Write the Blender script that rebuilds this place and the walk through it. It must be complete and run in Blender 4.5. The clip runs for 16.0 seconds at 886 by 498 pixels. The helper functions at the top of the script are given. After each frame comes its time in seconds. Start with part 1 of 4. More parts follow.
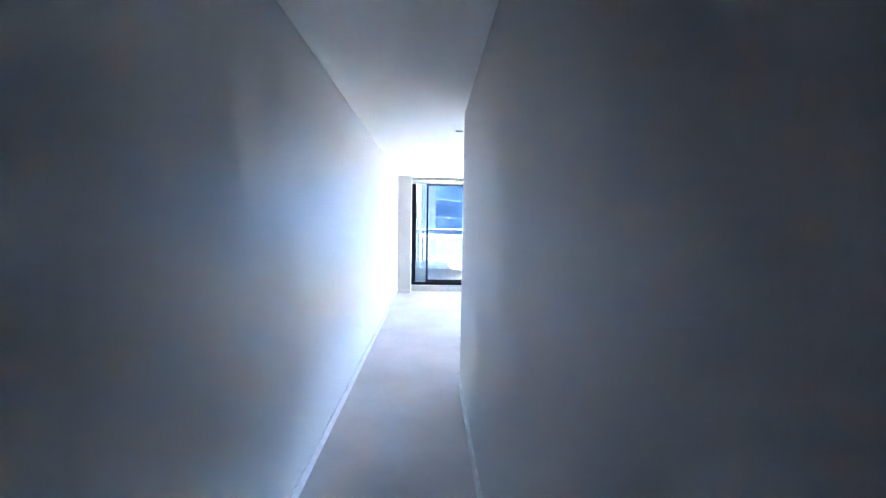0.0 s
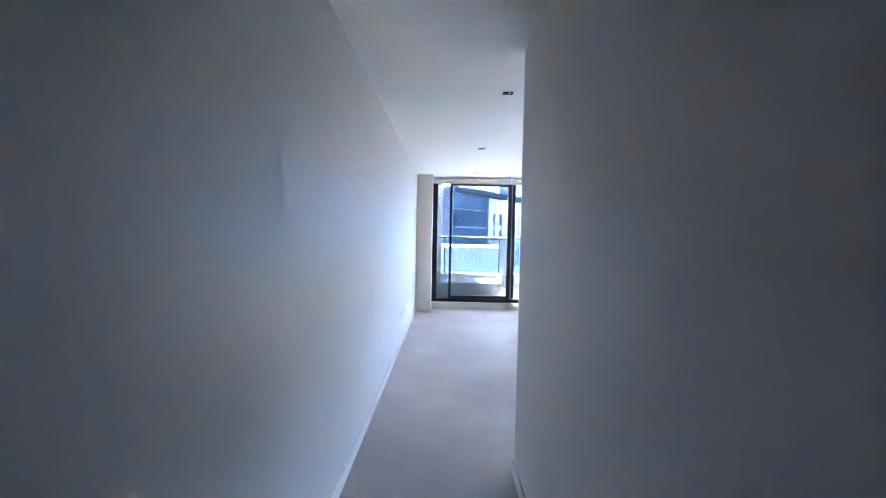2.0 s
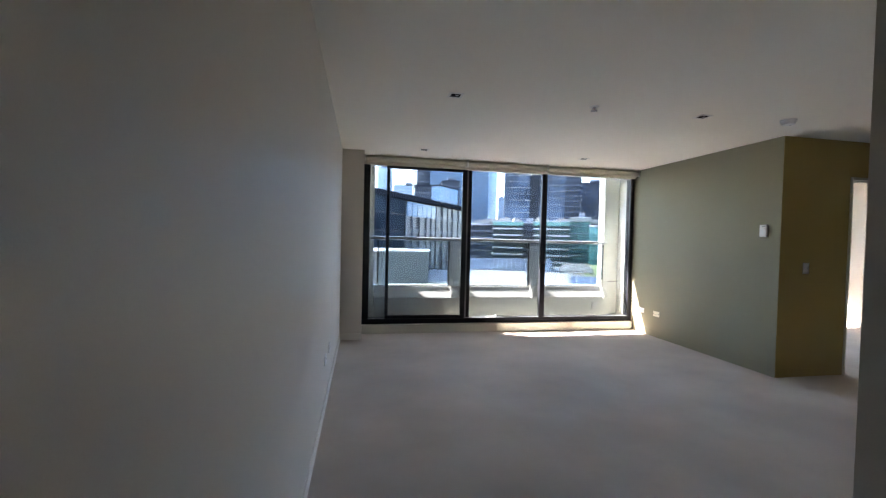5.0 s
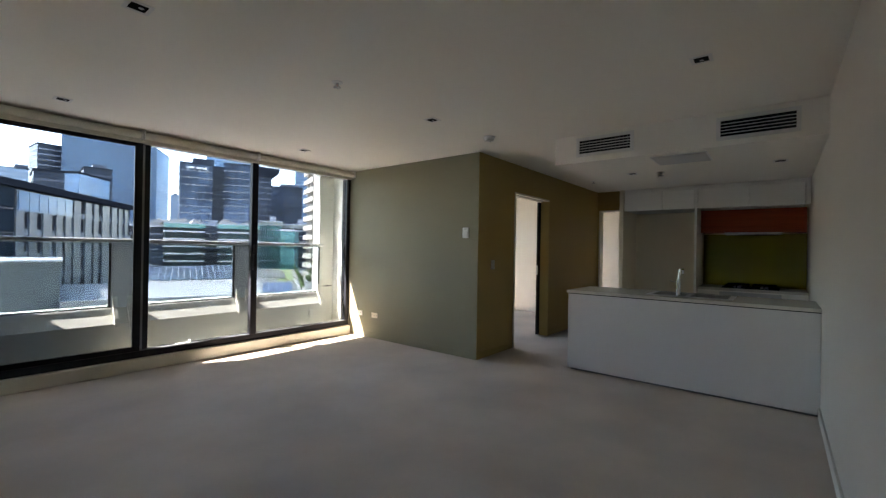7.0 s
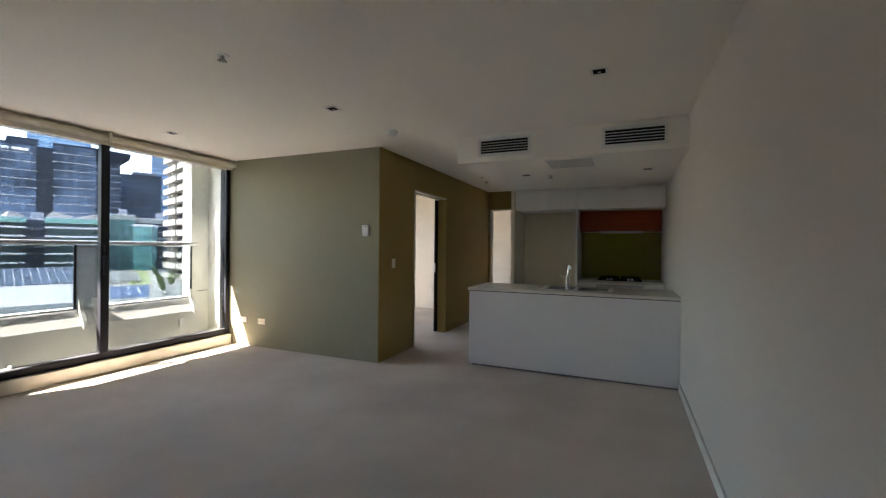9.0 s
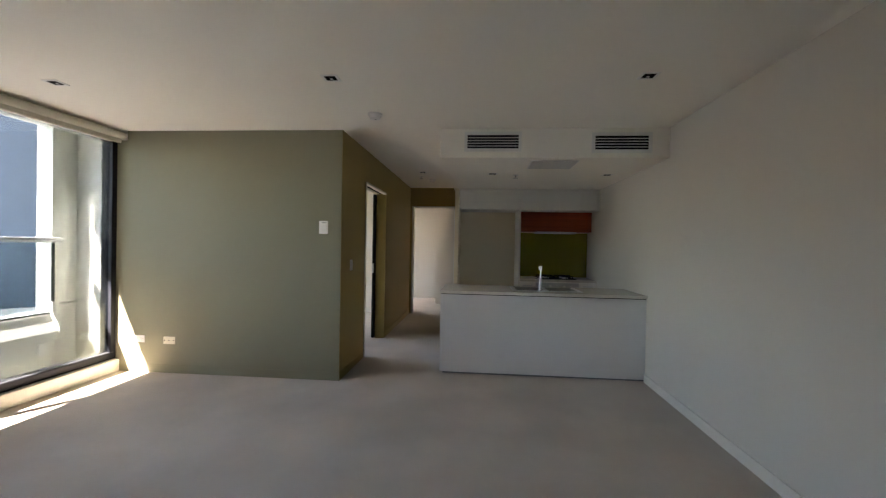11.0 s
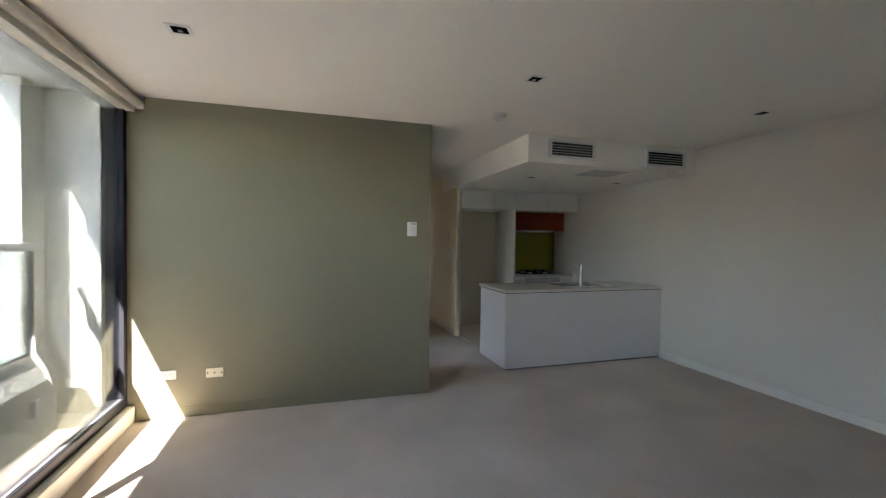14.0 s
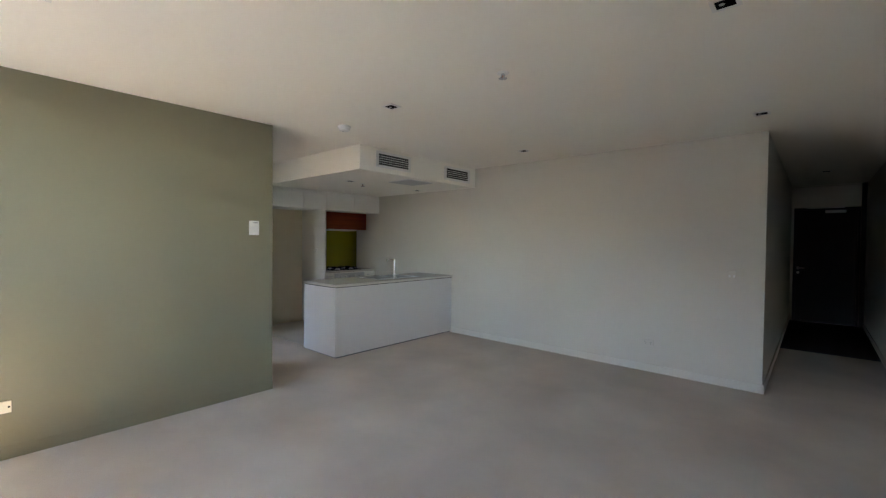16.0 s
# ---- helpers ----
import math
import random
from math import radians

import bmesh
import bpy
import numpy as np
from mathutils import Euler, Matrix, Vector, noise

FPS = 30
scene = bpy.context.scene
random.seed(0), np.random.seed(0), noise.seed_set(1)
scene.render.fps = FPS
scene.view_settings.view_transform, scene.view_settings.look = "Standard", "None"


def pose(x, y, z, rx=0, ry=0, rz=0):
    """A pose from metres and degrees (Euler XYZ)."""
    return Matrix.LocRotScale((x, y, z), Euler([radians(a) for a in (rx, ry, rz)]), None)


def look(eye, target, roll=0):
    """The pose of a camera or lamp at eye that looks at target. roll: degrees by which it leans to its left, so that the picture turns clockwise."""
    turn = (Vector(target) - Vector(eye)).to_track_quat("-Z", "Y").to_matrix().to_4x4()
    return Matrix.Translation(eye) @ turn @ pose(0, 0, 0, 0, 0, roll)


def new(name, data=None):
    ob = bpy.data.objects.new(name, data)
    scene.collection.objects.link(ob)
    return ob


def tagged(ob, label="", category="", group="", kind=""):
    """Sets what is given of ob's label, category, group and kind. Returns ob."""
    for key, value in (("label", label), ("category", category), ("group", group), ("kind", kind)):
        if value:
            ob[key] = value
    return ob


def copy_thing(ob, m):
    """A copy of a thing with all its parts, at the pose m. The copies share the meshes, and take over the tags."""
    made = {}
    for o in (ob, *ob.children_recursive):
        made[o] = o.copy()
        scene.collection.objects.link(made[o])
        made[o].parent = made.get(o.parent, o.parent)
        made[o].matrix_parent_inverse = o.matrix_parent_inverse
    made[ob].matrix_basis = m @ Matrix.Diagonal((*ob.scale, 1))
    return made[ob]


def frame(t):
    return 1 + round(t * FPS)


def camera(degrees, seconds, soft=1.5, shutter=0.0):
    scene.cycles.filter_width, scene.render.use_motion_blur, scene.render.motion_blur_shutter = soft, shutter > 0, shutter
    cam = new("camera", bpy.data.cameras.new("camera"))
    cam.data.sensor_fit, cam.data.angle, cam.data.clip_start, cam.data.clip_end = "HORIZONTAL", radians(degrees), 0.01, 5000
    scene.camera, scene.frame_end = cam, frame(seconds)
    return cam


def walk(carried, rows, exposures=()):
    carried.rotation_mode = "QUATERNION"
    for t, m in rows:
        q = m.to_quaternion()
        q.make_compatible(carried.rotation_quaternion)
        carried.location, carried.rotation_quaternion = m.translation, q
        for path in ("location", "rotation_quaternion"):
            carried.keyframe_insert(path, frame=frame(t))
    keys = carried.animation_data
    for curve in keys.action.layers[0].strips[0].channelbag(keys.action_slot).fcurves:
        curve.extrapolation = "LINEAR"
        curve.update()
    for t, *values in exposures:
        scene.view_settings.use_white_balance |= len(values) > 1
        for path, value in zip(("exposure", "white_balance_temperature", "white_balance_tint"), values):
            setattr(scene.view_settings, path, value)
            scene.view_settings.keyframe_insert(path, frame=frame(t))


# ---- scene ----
cam = camera(93.0, 16.0, soft=1.3)
PATH = [
    (0, (0.713, -3.87, 1.504), (0.77, -1.874, 1.384), 0.9),
    (0.5, (0.667, -3.558, 1.472), (0.669, -1.561, 1.362), 0.9),
    (1, (0.632, -3.21, 1.491), (0.621, -1.212, 1.397), 0.8),
    (1.5, (0.604, -2.859, 1.45), (0.583, -0.86, 1.374), 1.0),
    (2, (0.569, -2.5, 1.438), (0.548, -0.502, 1.363), 1.1),
    (2.5, (0.517, -2.213, 1.432), (0.514, -0.214, 1.356), 0.6),
    (3, (0.442, -1.869, 1.409), (0.45, 0.129, 1.333), 0.2),
    (5.5, (0.257, -0.231, 1.327), (0.897, 1.664, 1.304), 1.5),
    (6, (0.295, -0.022, 1.287), (1.268, 1.726, 1.282), 1.3),
    (6.5, (0.289, 0.137, 1.308), (1.598, 1.649, 1.306), 1.1),
    (7, (0.3, 0.277, 1.32), (1.862, 1.527, 1.323), 1.0),
    (7.5, (0.311, 0.351, 1.319), (1.994, 1.431, 1.324), 0.9),
    (8, (0.31, 0.399, 1.333), (2.061, 1.365, 1.333), 0.7),
    (8.5, (0.314, 0.423, 1.337), (2.108, 1.308, 1.337), 0.6),
    (9, (0.342, 0.494, 1.341), (2.178, 1.289, 1.335), 0.6),
    (9.5, (0.381, 0.669, 1.343), (2.257, 1.362, 1.334), 0.6),
    (10, (0.387, 0.968, 1.372), (2.315, 1.499, 1.357), 0.8),
    (12.5, (0.557, 3.035, 1.383), (2.545, 2.824, 1.358), 0.9),
    (13, (0.622, 3.453, 1.407), (2.602, 3.176, 1.376), 0.8),
    (13.5, (0.656, 3.848, 1.423), (2.609, 3.418, 1.39), 0.8),
    (14, (0.725, 4.154, 1.432), (2.634, 3.559, 1.39), 0.7),
    (14.5, (0.765, 4.39, 1.433), (2.615, 3.63, 1.392), 0.7),
    (15, (0.787, 4.649, 1.438), (2.508, 3.63, 1.391), 0.7),
    (15.5, (0.726, 4.81, 1.459), (2.283, 3.556, 1.408), 0.6),
    (16, (0.648, 5.012, 1.436), (1.974, 3.515, 1.394), 0.6),
]
walk(cam, [(t, look(e, g, r)) for t, e, g, r in PATH],
     exposures=[(0, 8.43, 5190, 22), (0.5, 8.06, 5190, 22), (1, 7.88, 5290, 22), (1.5, 7.66, 5340, 22), (2.5, 7.13, 5340, 22), (3.2, 6.68, 5340, 22), (5.2, 5.23, 6770, 19), (6, 5.1, 6970, 19), (7, 4.86, 7170, 18), (8.5, 5.0, 7320, 19), (10, 5.15, 7420, 19), (12.5, 5.28, 7070, 18), (13.5, 5.08, 7020, 18), (15, 5.23, 7170, 18), (16, 5.65, 7220, 18)])

# ---- daylight ----
world = bpy.data.worlds.new("sky")
scene.world = world
world.use_nodes = True
wn = world.node_tree
sky = wn.nodes.new("ShaderNodeTexSky")
sky.sky_type = "NISHITA"
sky.sun_disc = False
sky.sun_elevation = radians(47.8)
sky.sun_rotation = radians(299)
sky.air_density, sky.dust_density, sky.ozone_density = 1.0, 0.7, 1.0
wn.nodes["Background"].inputs["Strength"].default_value = 0.13
wn.links.new(sky.outputs[0], wn.nodes["Background"].inputs["Color"])
SUN = Vector((-1.8, 1.0, 2.3)).normalized()
sun = new("sun", bpy.data.lights.new("sun", "SUN"))
sun.data.energy, sun.data.angle, sun.data.color = 2.5, radians(0.5), (1.0, 0.985, 0.96)
sun.matrix_world = look(SUN * 40, (0, 0, 0))


# ---- materials ----
def material(name, color, rough=0.6, metal=0.0, mottle=0.06, scale=3.0, grain=200.0, bump=0.05, spec=0.5, stretch=None):
    """A painted or solid surface: broad mottling, fine grain and a little relief."""
    m = bpy.data.materials.new(name)
    m.use_nodes = True
    n, l = m.node_tree.nodes, m.node_tree.links
    b = n["Principled BSDF"]
    b.inputs["Roughness"].default_value, b.inputs["Metallic"].default_value = rough, metal
    b.inputs["Specular IOR Level"].default_value = spec
    co = n.new("ShaderNodeTexCoord")
    big, small = n.new("ShaderNodeTexNoise"), n.new("ShaderNodeTexNoise")
    big.inputs["Scale"].default_value, big.inputs["Detail"].default_value = scale, 5
    small.inputs["Scale"].default_value, small.inputs["Detail"].default_value = grain, 2
    where = co.outputs["Object"]
    if stretch:
        sq = n.new("ShaderNodeMapping")
        sq.inputs["Scale"].default_value = stretch
        l.new(where, sq.inputs["Vector"])
        where = sq.outputs["Vector"]
    for t in (big, small):
        l.new(where, t.inputs["Vector"])
    add = n.new("ShaderNodeMath")
    add.operation = "ADD"
    l.new(big.outputs["Fac"], add.inputs[0])
    half = n.new("ShaderNodeMath")
    half.operation = "MULTIPLY"
    half.inputs[1].default_value = 0.5
    l.new(small.outputs["Fac"], half.inputs[0])
    l.new(half.outputs[0], add.inputs[1])
    ramp = n.new("ShaderNodeMapRange")
    ramp.inputs["From Min"].default_value, ramp.inputs["From Max"].default_value = 0.35, 1.15
    ramp.inputs["To Min"].default_value, ramp.inputs["To Max"].default_value = 1 - mottle, 1 + mottle
    l.new(add.outputs[0], ramp.inputs["Value"])
    mul = n.new("ShaderNodeVectorMath")
    mul.operation = "SCALE"
    mul.inputs[0].default_value = color
    l.new(ramp.outputs[0], mul.inputs["Scale"])
    l.new(mul.outputs[0], b.inputs["Base Color"])
    if bump:
        bp = n.new("ShaderNodeBump")
        bp.inputs["Strength"].default_value, bp.inputs["Distance"].default_value = bump, 0.004
        l.new(small.outputs["Fac"], bp.inputs["Height"])
        l.new(bp.outputs[0], b.inputs["Normal"])
    return m


def glass_material(name, tint=(0.9, 0.94, 0.93), gloss=0.6):
    """Flat pane: clear with a mirror sheen that grows at grazing angles."""
    m = bpy.data.materials.new(name)
    m.use_nodes = True
    n, l = m.node_tree.nodes, m.node_tree.links
    n.remove(n["Principled BSDF"])
    t, g, mix = n.new("ShaderNodeBsdfTransparent"), n.new("ShaderNodeBsdfGlossy"), n.new("ShaderNodeMixShader")
    t.inputs["Color"].default_value = (*tint, 1)
    g.inputs["Roughness"].default_value = 0.02
    f = n.new("ShaderNodeFresnel")
    f.inputs["IOR"].default_value = 1.45
    k = n.new("ShaderNodeMath")
    k.operation = "MULTIPLY"
    k.inputs[1].default_value = gloss
    l.new(f.outputs[0], k.inputs[0])
    l.new(k.outputs[0], mix.inputs["Fac"])
    l.new(t.outputs[0], mix.inputs[1])
    l.new(g.outputs[0], mix.inputs[2])
    l.new(mix.outputs[0], n["Material Output"].inputs["Surface"])
    return m


WHITE = material("white_wall_paint", (0.66, 0.612, 0.536), 0.44, mottle=0.045, scale=1.2, grain=260, bump=0.08)
CEIL = material("ceiling_paint", (0.925, 0.882, 0.8), 0.8, mottle=0.02, scale=0.8, grain=220, bump=0.05)
GREEN = material("sage_wall_paint", (0.236, 0.225, 0.153), 0.72, mottle=0.05, scale=1.5, grain=240, bump=0.1, spec=0.3)
# Browner than the sage: shade and warm bounce are put into this colour.
OLIVESHADE = material("olive_brown_wall_shade", (0.35, 0.247, 0.073), 0.6, mottle=0.05, scale=1.5, grain=240, bump=0.1)
BEIGE = material("cream_wall_paint", (0.85, 0.76, 0.58), 0.55, mottle=0.035, scale=1.2, grain=260, bump=0.08)
TRIM = material("white_trim_gloss", (0.78, 0.77, 0.75), 0.35, mottle=0.03, scale=6, grain=150, bump=0.03)
SKIRT = material("satin_skirting_paint", (0.71, 0.668, 0.595), 0.42, mottle=0.04, scale=5, grain=150, bump=0.03)
# Lighter copy of the laminate; missing kitchen light is put into its colour.
CUPBOARD = material("brightened_cupboard_laminate", (0.86, 0.835, 0.775), 0.35, mottle=0.02, scale=2, grain=120, bump=0.02)
CREAM = material("cream_sill_paint", (0.62, 0.59, 0.49), 0.5, mottle=0.08, scale=5, grain=120, bump=0.1)
CARPET = material("beige_carpet", (0.6, 0.521, 0.447), 1.0, mottle=0.27, scale=1.1, grain=420, bump=0.9, spec=0.03)
DARKFLOOR = material("dark_timber_floor", (0.03, 0.025, 0.022), 0.45, mottle=0.3, scale=6, grain=90, bump=0.1)
TILE = material("pale_floor_tile", (0.68, 0.63, 0.56), 0.35, mottle=0.06, scale=4, grain=90, bump=0.03)
ALU = material("charcoal_aluminium", (0.016, 0.0168, 0.021), 0.42, metal=0.0, mottle=0.15, scale=8, grain=300, bump=0.02, spec=0.14)
TRACK = material("anodised_track", (0.2, 0.205, 0.22), 0.38, metal=0.7, mottle=0.12, scale=8, grain=200, bump=0.02)
STEEL = material("brushed_steel", (0.6, 0.6, 0.6), 0.28, metal=1.0, mottle=0.06, scale=12, grain=300, bump=0.02)
SINKSTEEL = material("satin_sink_steel", (0.45, 0.45, 0.45), 0.3, metal=1.0, mottle=0.1, scale=12, grain=300, bump=0.02)
CHROME = material("chrome", (0.73, 0.73, 0.74), 0.1, metal=1.0, mottle=0.02, bump=0)
BLIND = material("beige_blind_fabric", (0.6, 0.57, 0.49), 0.85, mottle=0.06, scale=10, grain=500, bump=0.2)
PLASTIC = material("white_plastic", (0.8, 0.79, 0.76), 0.4, mottle=0.03, scale=20, bump=0)
IVORY = material("ivory_plastic", (0.74, 0.68, 0.52), 0.4, mottle=0.04, scale=20, bump=0)
# Black parts; also paints the shade of recesses and ducts that are not cut.
BLACK = material("black_and_shade", (0.002, 0.002, 0.002), 0.8, mottle=0.2, scale=20, bump=0, spec=0.03)
LAMINATE = material("white_laminate", (0.665, 0.645, 0.63), 0.32, mottle=0.02, scale=2, grain=120, bump=0.02)
STONE = material("pale_stone_worktop", (0.66, 0.62, 0.55), 0.25, mottle=0.08, scale=30, grain=300, bump=0.02)
WOOD = material("red_brown_timber", (0.32, 0.056, 0.010), 0.5, mottle=0.5, scale=9, grain=70, bump=0.06, spec=0.25, stretch=(1.0, 0.12, 2.6))
LIME = material("lime_glass_splashback", (0.25, 0.24, 0.008), 0.12, mottle=0.04, scale=3, bump=0)
DOORBLACK = material("black_door_stain", (0.005, 0.005, 0.005), 0.5, mottle=0.25, scale=7, grain=120, bump=0.05, spec=0.25)
CONCRETE = material("painted_concrete", (0.8, 0.775, 0.69), 0.8, mottle=0.14, scale=2.5, grain=70, bump=0.25)
PANEL = material("grey_balustrade_panel", (0.34, 0.35, 0.34), 0.5, mottle=0.06, scale=4, grain=120, bump=0.04)
FLAP = material("pale_grey_flap", (0.58, 0.57, 0.55), 0.6, mottle=0.05, scale=30, grain=200, bump=0.1)
INFILL = bpy.data.materials.new("frosted_infill_panel")
INFILL.use_nodes = True
_n, _l = INFILL.node_tree.nodes, INFILL.node_tree.links
_t, _m = _n.new("ShaderNodeBsdfTranslucent"), _n.new("ShaderNodeMixShader")
_t.inputs["Color"].default_value = (0.34, 0.36, 0.355, 1)
_n["Principled BSDF"].inputs["Base Color"].default_value = (0.36, 0.375, 0.365, 1)
_n["Principled BSDF"].inputs["Roughness"].default_value = 0.35
_m.inputs["Fac"].default_value = 0.45
_l.new(_n["Principled BSDF"].outputs[0], _m.inputs[1])
_l.new(_t.outputs[0], _m.inputs[2])
_l.new(_m.outputs[0], _n["Material Output"].inputs["Surface"])
RAIL = material("pale_grey_rail", (0.6, 0.6, 0.58), 0.35, metal=0.3, mottle=0.05, scale=8, bump=0.02)
GLASS = glass_material("window_glass", (0.45, 0.475, 0.485), 0.6)
GLASSB = glass_material("balustrade_glass", (0.82, 0.87, 0.86), 0.6)


# ---- mesh helpers ----
def slab(bm, x0, x1, y0, y1, z0, z1):
    """One box between two corners."""
    r = bmesh.ops.create_cube(bm, size=1)["verts"]
    for v in r:
        v.co = ((x0 + x1) / 2 + v.co.x * (x1 - x0), (y0 + y1) / 2 + v.co.y * (y1 - y0), (z0 + z1) / 2 + v.co.z * (z1 - z0))
    return r


def rounded(bm, x0, x1, y0, y1, z0, z1, r=0.004, seg=2):
    """One box with eased edges."""
    b = bmesh.new()
    slab(b, x0, x1, y0, y1, z0, z1)
    bmesh.ops.bevel(b, geom=list(b.edges), offset=r, segments=seg, affect="EDGES", profile=0.5)
    merge(bm, b)


def merge(bm, other):
    me = bpy.data.meshes.new("join")
    other.to_mesh(me)
    other.free()
    bm.from_mesh(me)
    bpy.data.meshes.remove(me)


def rod(bm, a, b, r, seg=16, r2=None):
    """A round bar from a to b."""
    a, b = Vector(a), Vector(b)
    v = bmesh.ops.create_cone(bm, cap_ends=True, segments=seg, radius1=r, radius2=r if r2 is None else r2, depth=(b - a).length)["verts"]
    bmesh.ops.transform(bm, verts=v, matrix=Matrix.Translation((a + b) / 2) @ (b - a).to_track_quat("Z", "Y").to_matrix().to_4x4())
    return v


def prism(bm, pts, z0, z1):
    """An upright prism over a ground outline, given anticlockwise."""
    lo = [bm.verts.new((x, y, z0)) for x, y in pts]
    hi = [bm.verts.new((x, y, z1)) for x, y in pts]
    bm.faces.new(lo[::-1])
    bm.faces.new(hi)
    for i in range(len(pts)):
        j = (i + 1) % len(pts)
        bm.faces.new((lo[i], lo[j], hi[j], hi[i]))


def extrude_x(bm, pts, x0, x1):
    """A bar along x with the outline pts in (y, z)."""
    lo = [bm.verts.new((x0, y, z)) for y, z in pts]
    hi = [bm.verts.new((x1, y, z)) for y, z in pts]
    bm.faces.new(lo)
    bm.faces.new(hi[::-1])
    for i in range(len(pts)):
        j = (i + 1) % len(pts)
        bm.faces.new((lo[j], lo[i], hi[i], hi[j]))
    bmesh.ops.recalc_face_normals(bm, faces=bm.faces)


def part(name, bm, mat, parent=None, label="", smooth=False):
    """Links a bmesh as one mesh object, under a thing or a part."""
    me = bpy.data.meshes.new(name)
    bm.to_mesh(me)
    bm.free()
    me.materials.append(mat)
    if smooth:
        me.shade_smooth()
        me.set_sharp_from_angle(angle=radians(40))
    ob = new(name, me)
    if parent:
        ob.parent = parent
        ob.matrix_parent_inverse = parent.matrix_world.inverted() if parent.type == "EMPTY" and parent.parent is None else Matrix()
        if parent.type == "MESH":
            ob.matrix_parent_inverse = Matrix()
    if label:
        ob["label"] = label
    return ob


def box(name, x0, x1, y0, y1, z0, z1, mat, parent=None, label="", r=0.0):
    bm = bmesh.new()
    if r:
        rounded(bm, x0, x1, y0, y1, z0, z1, r)
    else:
        slab(bm, x0, x1, y0, y1, z0, z1)
    return part(name, bm, mat, parent, label)


def thing(name, label, category, group="", kind=""):
    """An Empty at the world's origin frame that holds a thing's parts."""
    return tagged(new(name), label, category, group, kind)


def structure(ob, label, category):
    return tagged(ob, label, category, kind="structure")


def wall_x(name, x0, x1, y0, y1, z0, z1, mat, holes=(), label="", category="wall"):
    """A wall that runs along x, with holes (x0, x1, z0, z1) cut through it."""
    bm = bmesh.new()
    at = x0
    for a, b, c, d in sorted(holes):
        slab(bm, at, a, y0, y1, z0, z1)
        if c > z0:
            slab(bm, a, b, y0, y1, z0, c)
        if d < z1:
            slab(bm, a, b, y0, y1, d, z1)
        at = b
    slab(bm, at, x1, y0, y1, z0, z1)
    return structure(part(name, bm, mat), label, category)


def wall_y(name, x0, x1, y0, y1, z0, z1, mat, holes=(), label="", category="wall"):
    """A wall that runs along y, with holes (y0, y1, z0, z1) cut through it."""
    bm = bmesh.new()
    at = y0
    for a, b, c, d in sorted(holes):
        slab(bm, x0, x1, at, a, z0, z1)
        if c > z0:
            slab(bm, x0, x1, a, b, z0, c)
        if d < z1:
            slab(bm, x0, x1, a, b, d, z1)
        at = b
    slab(bm, x0, x1, at, y1, z0, z1)
    return structure(part(name, bm, mat), label, category)


H = 2.5

# ---- the large structure ----
structure(box("floor", 0, 8.7, -2.4, 5.6, -0.2, 0, CARPET), "beige cut-pile carpet with faint traffic marks", "floor")
structure(box("floor_entry", 0, 1.0, -5.3, -2.404, -0.2, -0.002, DARKFLOOR), "dark timber floor inside the entrance door", "floor")
structure(box("floor_far_room", 8.704, 11.2, 0, 5.6, -0.2, 0, CARPET), "beige carpet of the far bedroom", "floor")
structure(box("ceiling", -0.15, 11.4, -5.5, 5.664, H, H + 0.2, CEIL), "flat white plasterboard ceiling", "ceiling")
wall_y("wall_west", -0.15, 0, -5.5, 5.6, -0.2, H, WHITE, label="long white painted wall with scuff marks")
structure(box("column_west", 0, 0.28, 5.14, 5.6, 0, H, WHITE), "white painted column beside the window", "column")
wall_x("wall_south", 1.0, 7.5, -0.15, 0, -0.2, H, WHITE, label="white painted wall from hallway to kitchen")
wall_y("wall_hall_east", 1.0, 1.15, -5.3, -0.15, -0.2, H, WHITE, label="white painted hallway wall")
wall_x("wall_entry", -0.15, 1.15, -5.5, -5.3, -0.2, H, WHITE, [(0.06, 0.96, -0.2, 2.1)], label="wall around the entrance door")
wall_x("wall_sage_south", 4.503, 8.698, 3.1, 3.23, -0.2, H, OLIVESHADE, [(5.37, 6.47, -0.2, 2.12)], label="olive brown wall with an open doorway")
wall_y("wall_sage_west", 4.5, 4.65, 3.103, 5.6, -0.2, H, GREEN, label="sage green painted living room wall")
wall_y("wall_corridor_end", 8.7, 8.85, 0, 3.1, -0.2, H, OLIVESHADE, [(2.16, 3.06, -0.2, 2.14)], label="olive brown corridor end wall with a doorway")
wall_x("wall_corridor_south", 6.65, 8.698, 2.04, 2.095, -0.2, H, BEIGE, label="cream pier between corridor and kitchen")
wall_y("wall_kitchen_back", 7.36, 7.5, 0, 2.04, -0.2, 2.22, BEIGE, label="cream kitchen back wall")
# bedroom behind the sage walls and the far room
wall_y("wall_bedroom_east", 8.7, 8.85, 3.23, 5.6, -0.2, H, WHITE, label="white bedroom wall")
wall_x("wall_bedroom_north", 4.65, 11.4, 5.6, 5.75, -0.2, H, WHITE, [(4.9, 8.4, 0.13, 2.42), (8.95, 11.15, 0.13, 2.42)], label="white outer wall with windows")
wall_y("wall_far_east", 11.2, 11.4, -0.15, 5.6, -0.2, H, WHITE, label="white far bedroom wall")
wall_x("wall_far_south", 7.5, 11.2, -0.15, 0, -0.2, H, WHITE, label="white far bedroom wall")
wall_y("wall_far_partition", 10.2, 10.3, 0, 2.72, -0.2, H, WHITE, label="white wall inside the far bedroom")
# lowered kitchen ceiling
structure(box("ceiling_kitchen", 4.46, 7.36, 0, 2.12, 2.22, H - 0.002, CEIL), "lowered white kitchen bulkhead", "ceiling")

